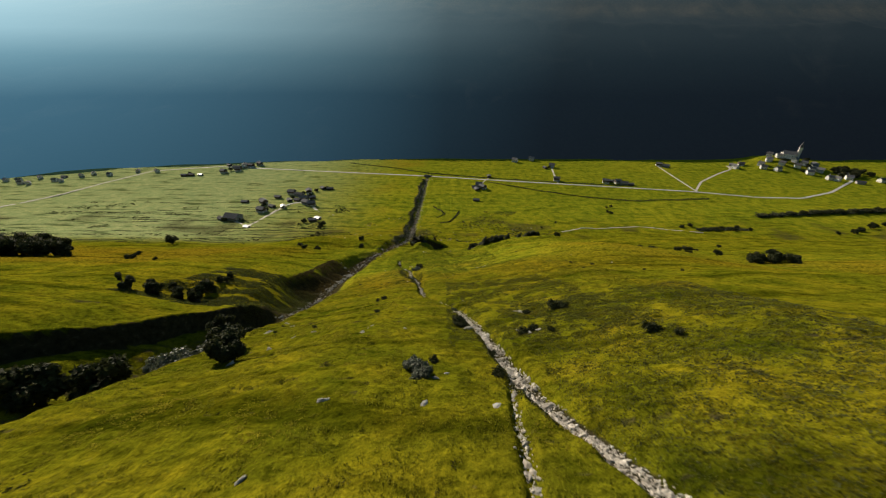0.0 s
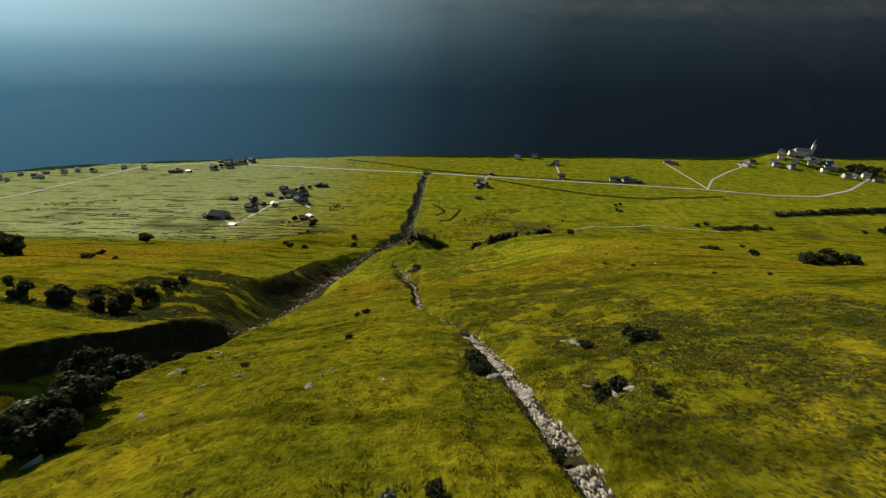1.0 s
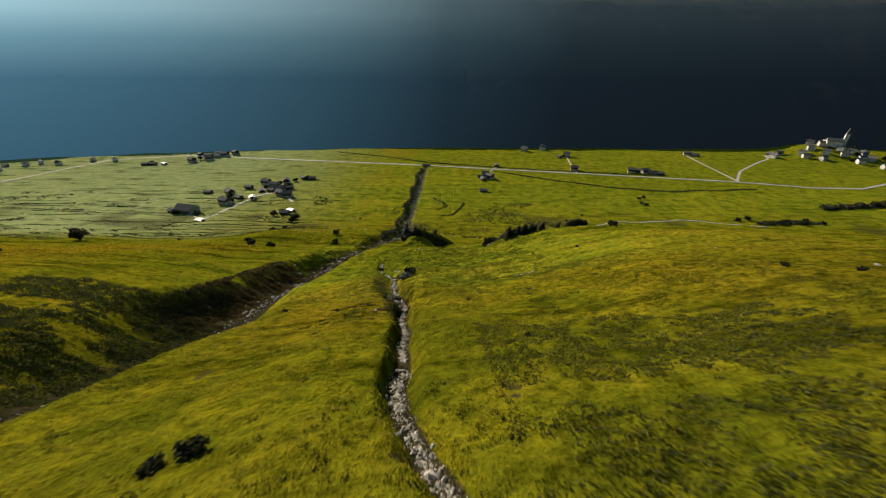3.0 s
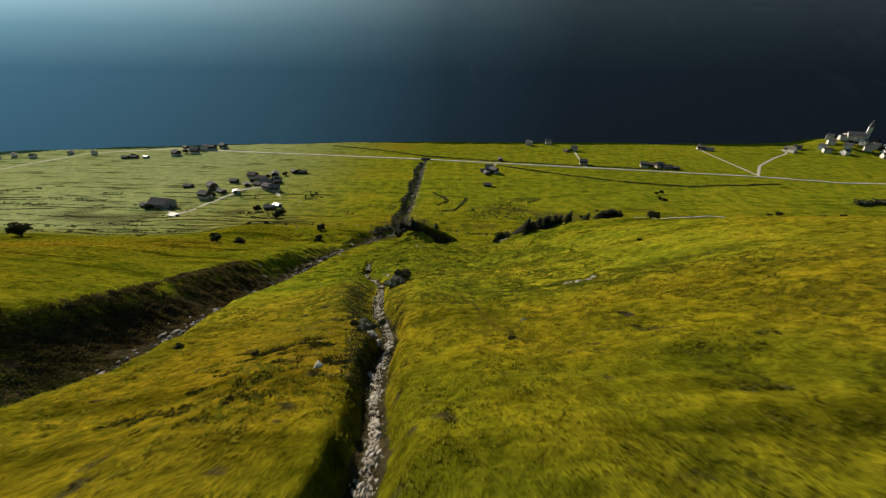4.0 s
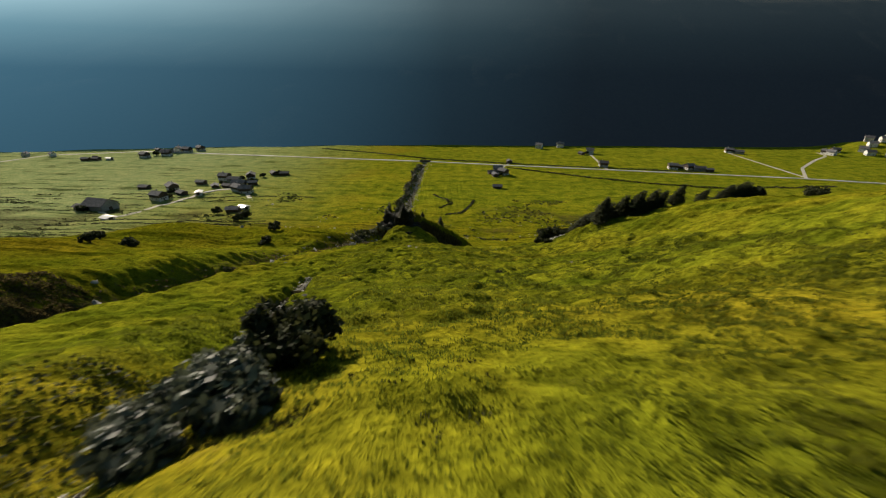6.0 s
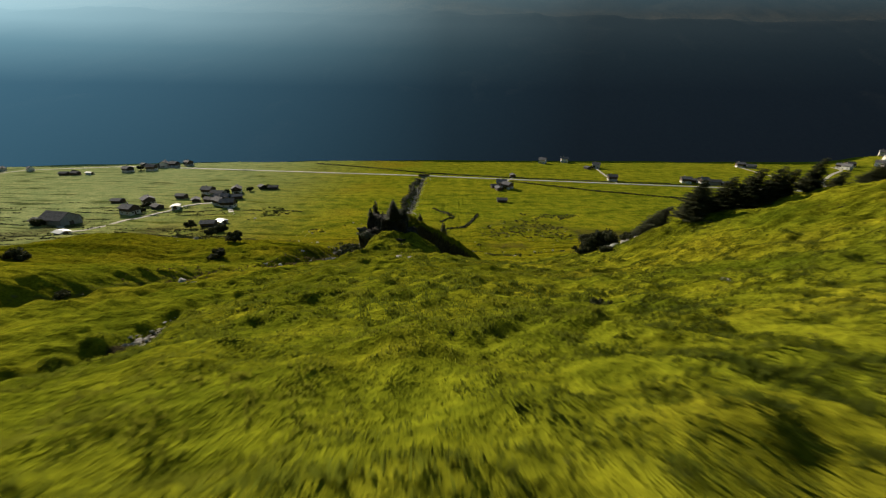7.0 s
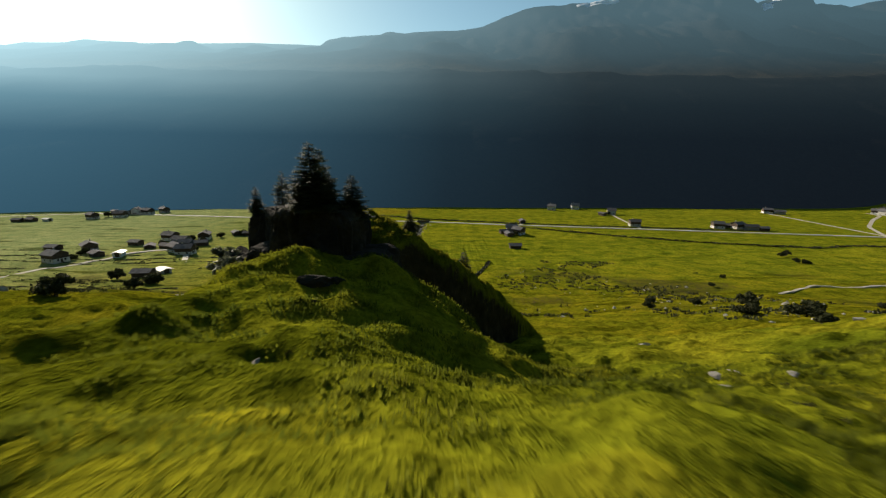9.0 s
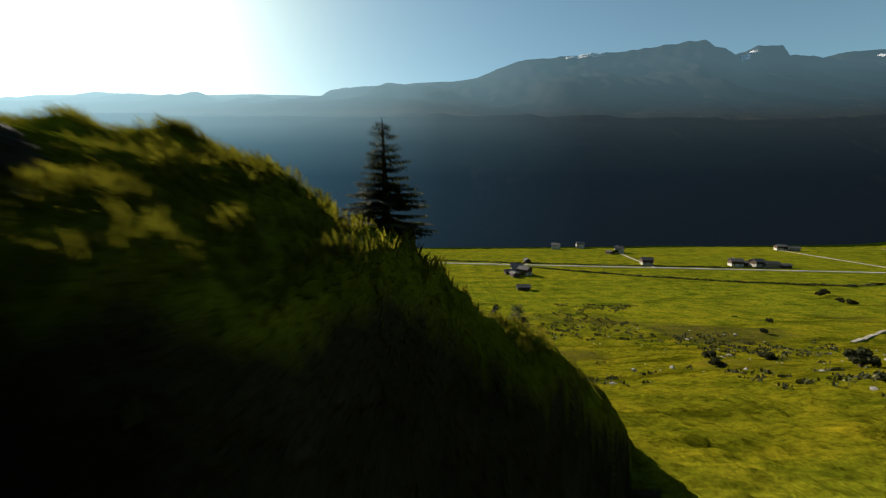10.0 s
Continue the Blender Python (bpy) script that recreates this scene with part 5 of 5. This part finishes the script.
# ---- grass and weeds ----
def blades(name, xs, ys, tall, wide, per, spread, mat, label, seed, lean=0.5):
    """Tussocks: per blades, each one tapered triangle pair, round every place."""
    r = np.random.RandomState(seed)
    n = len(xs) * per
    x = np.repeat(xs, per) + r.normal(0, 1, n) * np.repeat(spread, per)
    y = np.repeat(ys, per) + r.normal(0, 1, n) * np.repeat(spread, per)
    z = height(x, y) - 0.04
    h = np.repeat(tall, per) * r.uniform(0.55, 1.2, n)
    a = r.uniform(0, 2 * np.pi, n)
    w = np.repeat(wide, per) * r.uniform(0.6, 1.4, n)
    ux, uy = np.cos(a) * w, np.sin(a) * w
    b = r.uniform(0, 2 * np.pi, n)
    lx, ly = np.cos(b) * h * lean * r.uniform(0.2, 1, n), np.sin(b) * h * lean * r.uniform(0.2, 1, n) - 0.15 * h
    v = np.empty((n, 4, 3), np.float32)
    v[:, 0] = np.stack([x - ux, y - uy, z], -1)
    v[:, 1] = np.stack([x + ux, y + uy, z], -1)
    v[:, 2] = np.stack([x + ux * 0.7 + lx * 0.4, y + uy * 0.7 + ly * 0.4, z + h * 0.62], -1)
    v[:, 3] = np.stack([x + lx, y + ly, z + h * 0.95], -1)
    me = bpy.data.meshes.new(name)
    me.vertices.add(n * 4)
    me.vertices.foreach_set("co", v.ravel())
    me.loops.add(n * 6)
    i = np.arange(n, dtype=np.int32)[:, None] * 4
    me.loops.foreach_set("vertex_index", (i + np.array([[0, 1, 2, 0, 2, 3]], dtype=np.int32)).ravel())
    me.polygons.add(n * 2)
    me.polygons.foreach_set("loop_start", np.arange(0, n * 6, 3, dtype=np.int32))
    me.update()
    return tagged(mesh_part(name, me, mat), label, "grass", kind="stuff")


def grass_sites(count, x0, x1, y0, y1, seed, clump=3.0, low=-0.35):
    r = np.random.RandomState(seed)
    x, y = r.uniform(x0, x1, count), r.uniform(y0, y1, count)
    k = (noise2(x, y, clump, 51) + 0.5 * noise2(x, y, clump * 0.35, 52) > low) & (soil_shade_at(x, y) < 0.45)
    return x[k], y[k]


x, y = grass_sites(42000, -42, 48, 2, 150, 61, 3.0, -0.2)
blades("slope_grass", x, y, 0.30 + 0.12 * noise2(x, y, 5, 53), np.full(len(x), 0.035), 7, np.full(len(x), 0.16), BLADE, "long yellow-green alpine grass on the slope", 62)
x, y = grass_sites(48000, -28, 28, 140, 251, 63, 2.0, -0.3)
k = tussocks(x, y) > -0.05 - 1.2 * (1 - smooth(160, 180, y)) + 0.15 * noise2(x, y, 5, 55)
x, y = x[k], y[k]
blades("slope_grass", x, y, 0.26 + 0.12 * noise2(x, y, 4, 54), np.full(len(x), 0.028), 9, np.full(len(x), 0.15), LUSH, "long yellow-green alpine grass on the slope", 64)
x, y = grass_sites(9000, -20, -4, 250, 270, 67, 1.6, -0.1)
blades("knoll_turf", x, y, 0.20 + 0.08 * noise2(x, y, 2, 54), np.full(len(x), 0.014), 10, np.full(len(x), 0.09), BLADE, "short bright turf on the knoll", 68)
x, y = grass_sites(16000, 12, 50, 6, 64, 167, 3.0, -0.7)
blades("slope_weeds", x, y, np.full(len(x), 0.22), np.full(len(x), 0.045), 5, np.full(len(x), 0.16), WEED, "dark broad-leaved weeds in the grass", 166)
x, y = grass_sites(13000, 1, 30, 40, 104, 65, 3.0, -0.35)
blades("slope_weeds", x, y, np.full(len(x), 0.26), np.full(len(x), 0.05), 5, np.full(len(x), 0.16), WEED, "dark broad-leaved weeds in the grass", 66)
r = np.random.RandomState(71)
x, y = r.uniform(-160, 130, 5200), r.uniform(288, 450, 5200)
x, y = np.append(x, r.uniform(-480, -120, 9000)), np.append(y, r.uniform(285, 470, 9000))
k = np.where(x < -140, noise2(x * 0.3, y * 1.6, 14, 23) + 0.4 * noise2(x, y, 6, 24) > 0.62, noise2(x, y, 28, 21) + 0.5 * noise2(x, y, 7, 22) > 0.35)
x, y = x[k], y[k]
blades("rough_scrub", x, y, np.full(len(x), 0.8), np.full(len(x), 0.22), 9, np.full(len(x), 0.55), HEDGE, "dark low scrub on rough pasture", 72)

n = 900
ys = rng.uniform(122, 152, n)
xs = np.interp(ys, (122, 125, 128, 137, 142, 152), (3.0, 2.1, 1.0, 0.2, -0.3, -1.4))
blades("trodden_line", xs, ys, np.full(n, 0.16), np.full(n, 0.03), 8, np.full(n, 0.10), STRAW, "thin line of pale trodden grass", 69, 1.2)

# ---- dark tufts that stand in for shade in the gaps between the hummocks ----
r = np.random.RandomState(81)
for x0, x1, y0, y1, count, low in ((-34, 36, 160, 250, 70000, -0.74), (-44, 50, 4, 160, 60000, -0.98), (-25, -9, 112, 166, 9000, -0.35)):
    x, y = r.uniform(x0, x1, count), r.uniform(y0, y1, count)
    k = np.where(y > 160, tussocks(x, y) < -0.42, tufts(x, y) < low) & (noise2(x, y, 11, 83) > -0.35)
    x, y = x[k], y[k]
    blades("dwarf_shrub", x, y, np.where(y > 160, 0.13, 0.22), np.where(y > 160, 0.03, 0.045), 8, np.where(y > 160, 0.07, 0.13), SHADE_TUFT, "dark tufts standing in for shade between tussocks of grass", 84 + int(y0), 0.9)

# ---- heath on the far bank of the gully ----
r = np.random.RandomState(29)
for count, y0, y1, near, wide, low in ((9500, 84, 146, 2.0, 36.0, -0.25), (5600, 140, 205, 1.0, 13.0, -0.35)):
    y = r.uniform(y0, y1, count)
    x = gully_x(y) - near - wide * r.uniform(0, 1, count) ** 1.3
    k = noise2(x * 0.6, y, 4.5, 85) + 0.5 * noise2(x, y, 1.8, 86) > low
    x, y = x[k], y[k]
    blades("bank_heath", x, y, np.full(len(x), 0.42), np.full(len(x), 0.10), 8, np.full(len(x), 0.32), BRACKEN if y0 > 100 else WEED, "dark heath on the far bank of the gully", 130 + y0, 0.9)

# ---- scrub along the old terraces of the fan ----
rnd = random.Random(91)
for k in range(20):
    y0 = 292 + 9.0 * k + rnd.uniform(-3, 3)
    a = rnd.uniform(-470, -190)
    b = a + rnd.uniform(60, 190)
    ph = rnd.uniform(0, 6)
    row = [(x, y0 + 0.06 * (x - a) * rnd.uniform(0.8, 1.2) + 3 * math.sin(x * 0.035 + ph)) for x in np.arange(a, min(b, -110), 14.0)]
    leafy_line("terrace_scrub", row, 1.0, 0.45, int(14 * (b - a)), 200 + k, "dark scrub along an old meadow terrace", HEDGE, leaf=0.32)
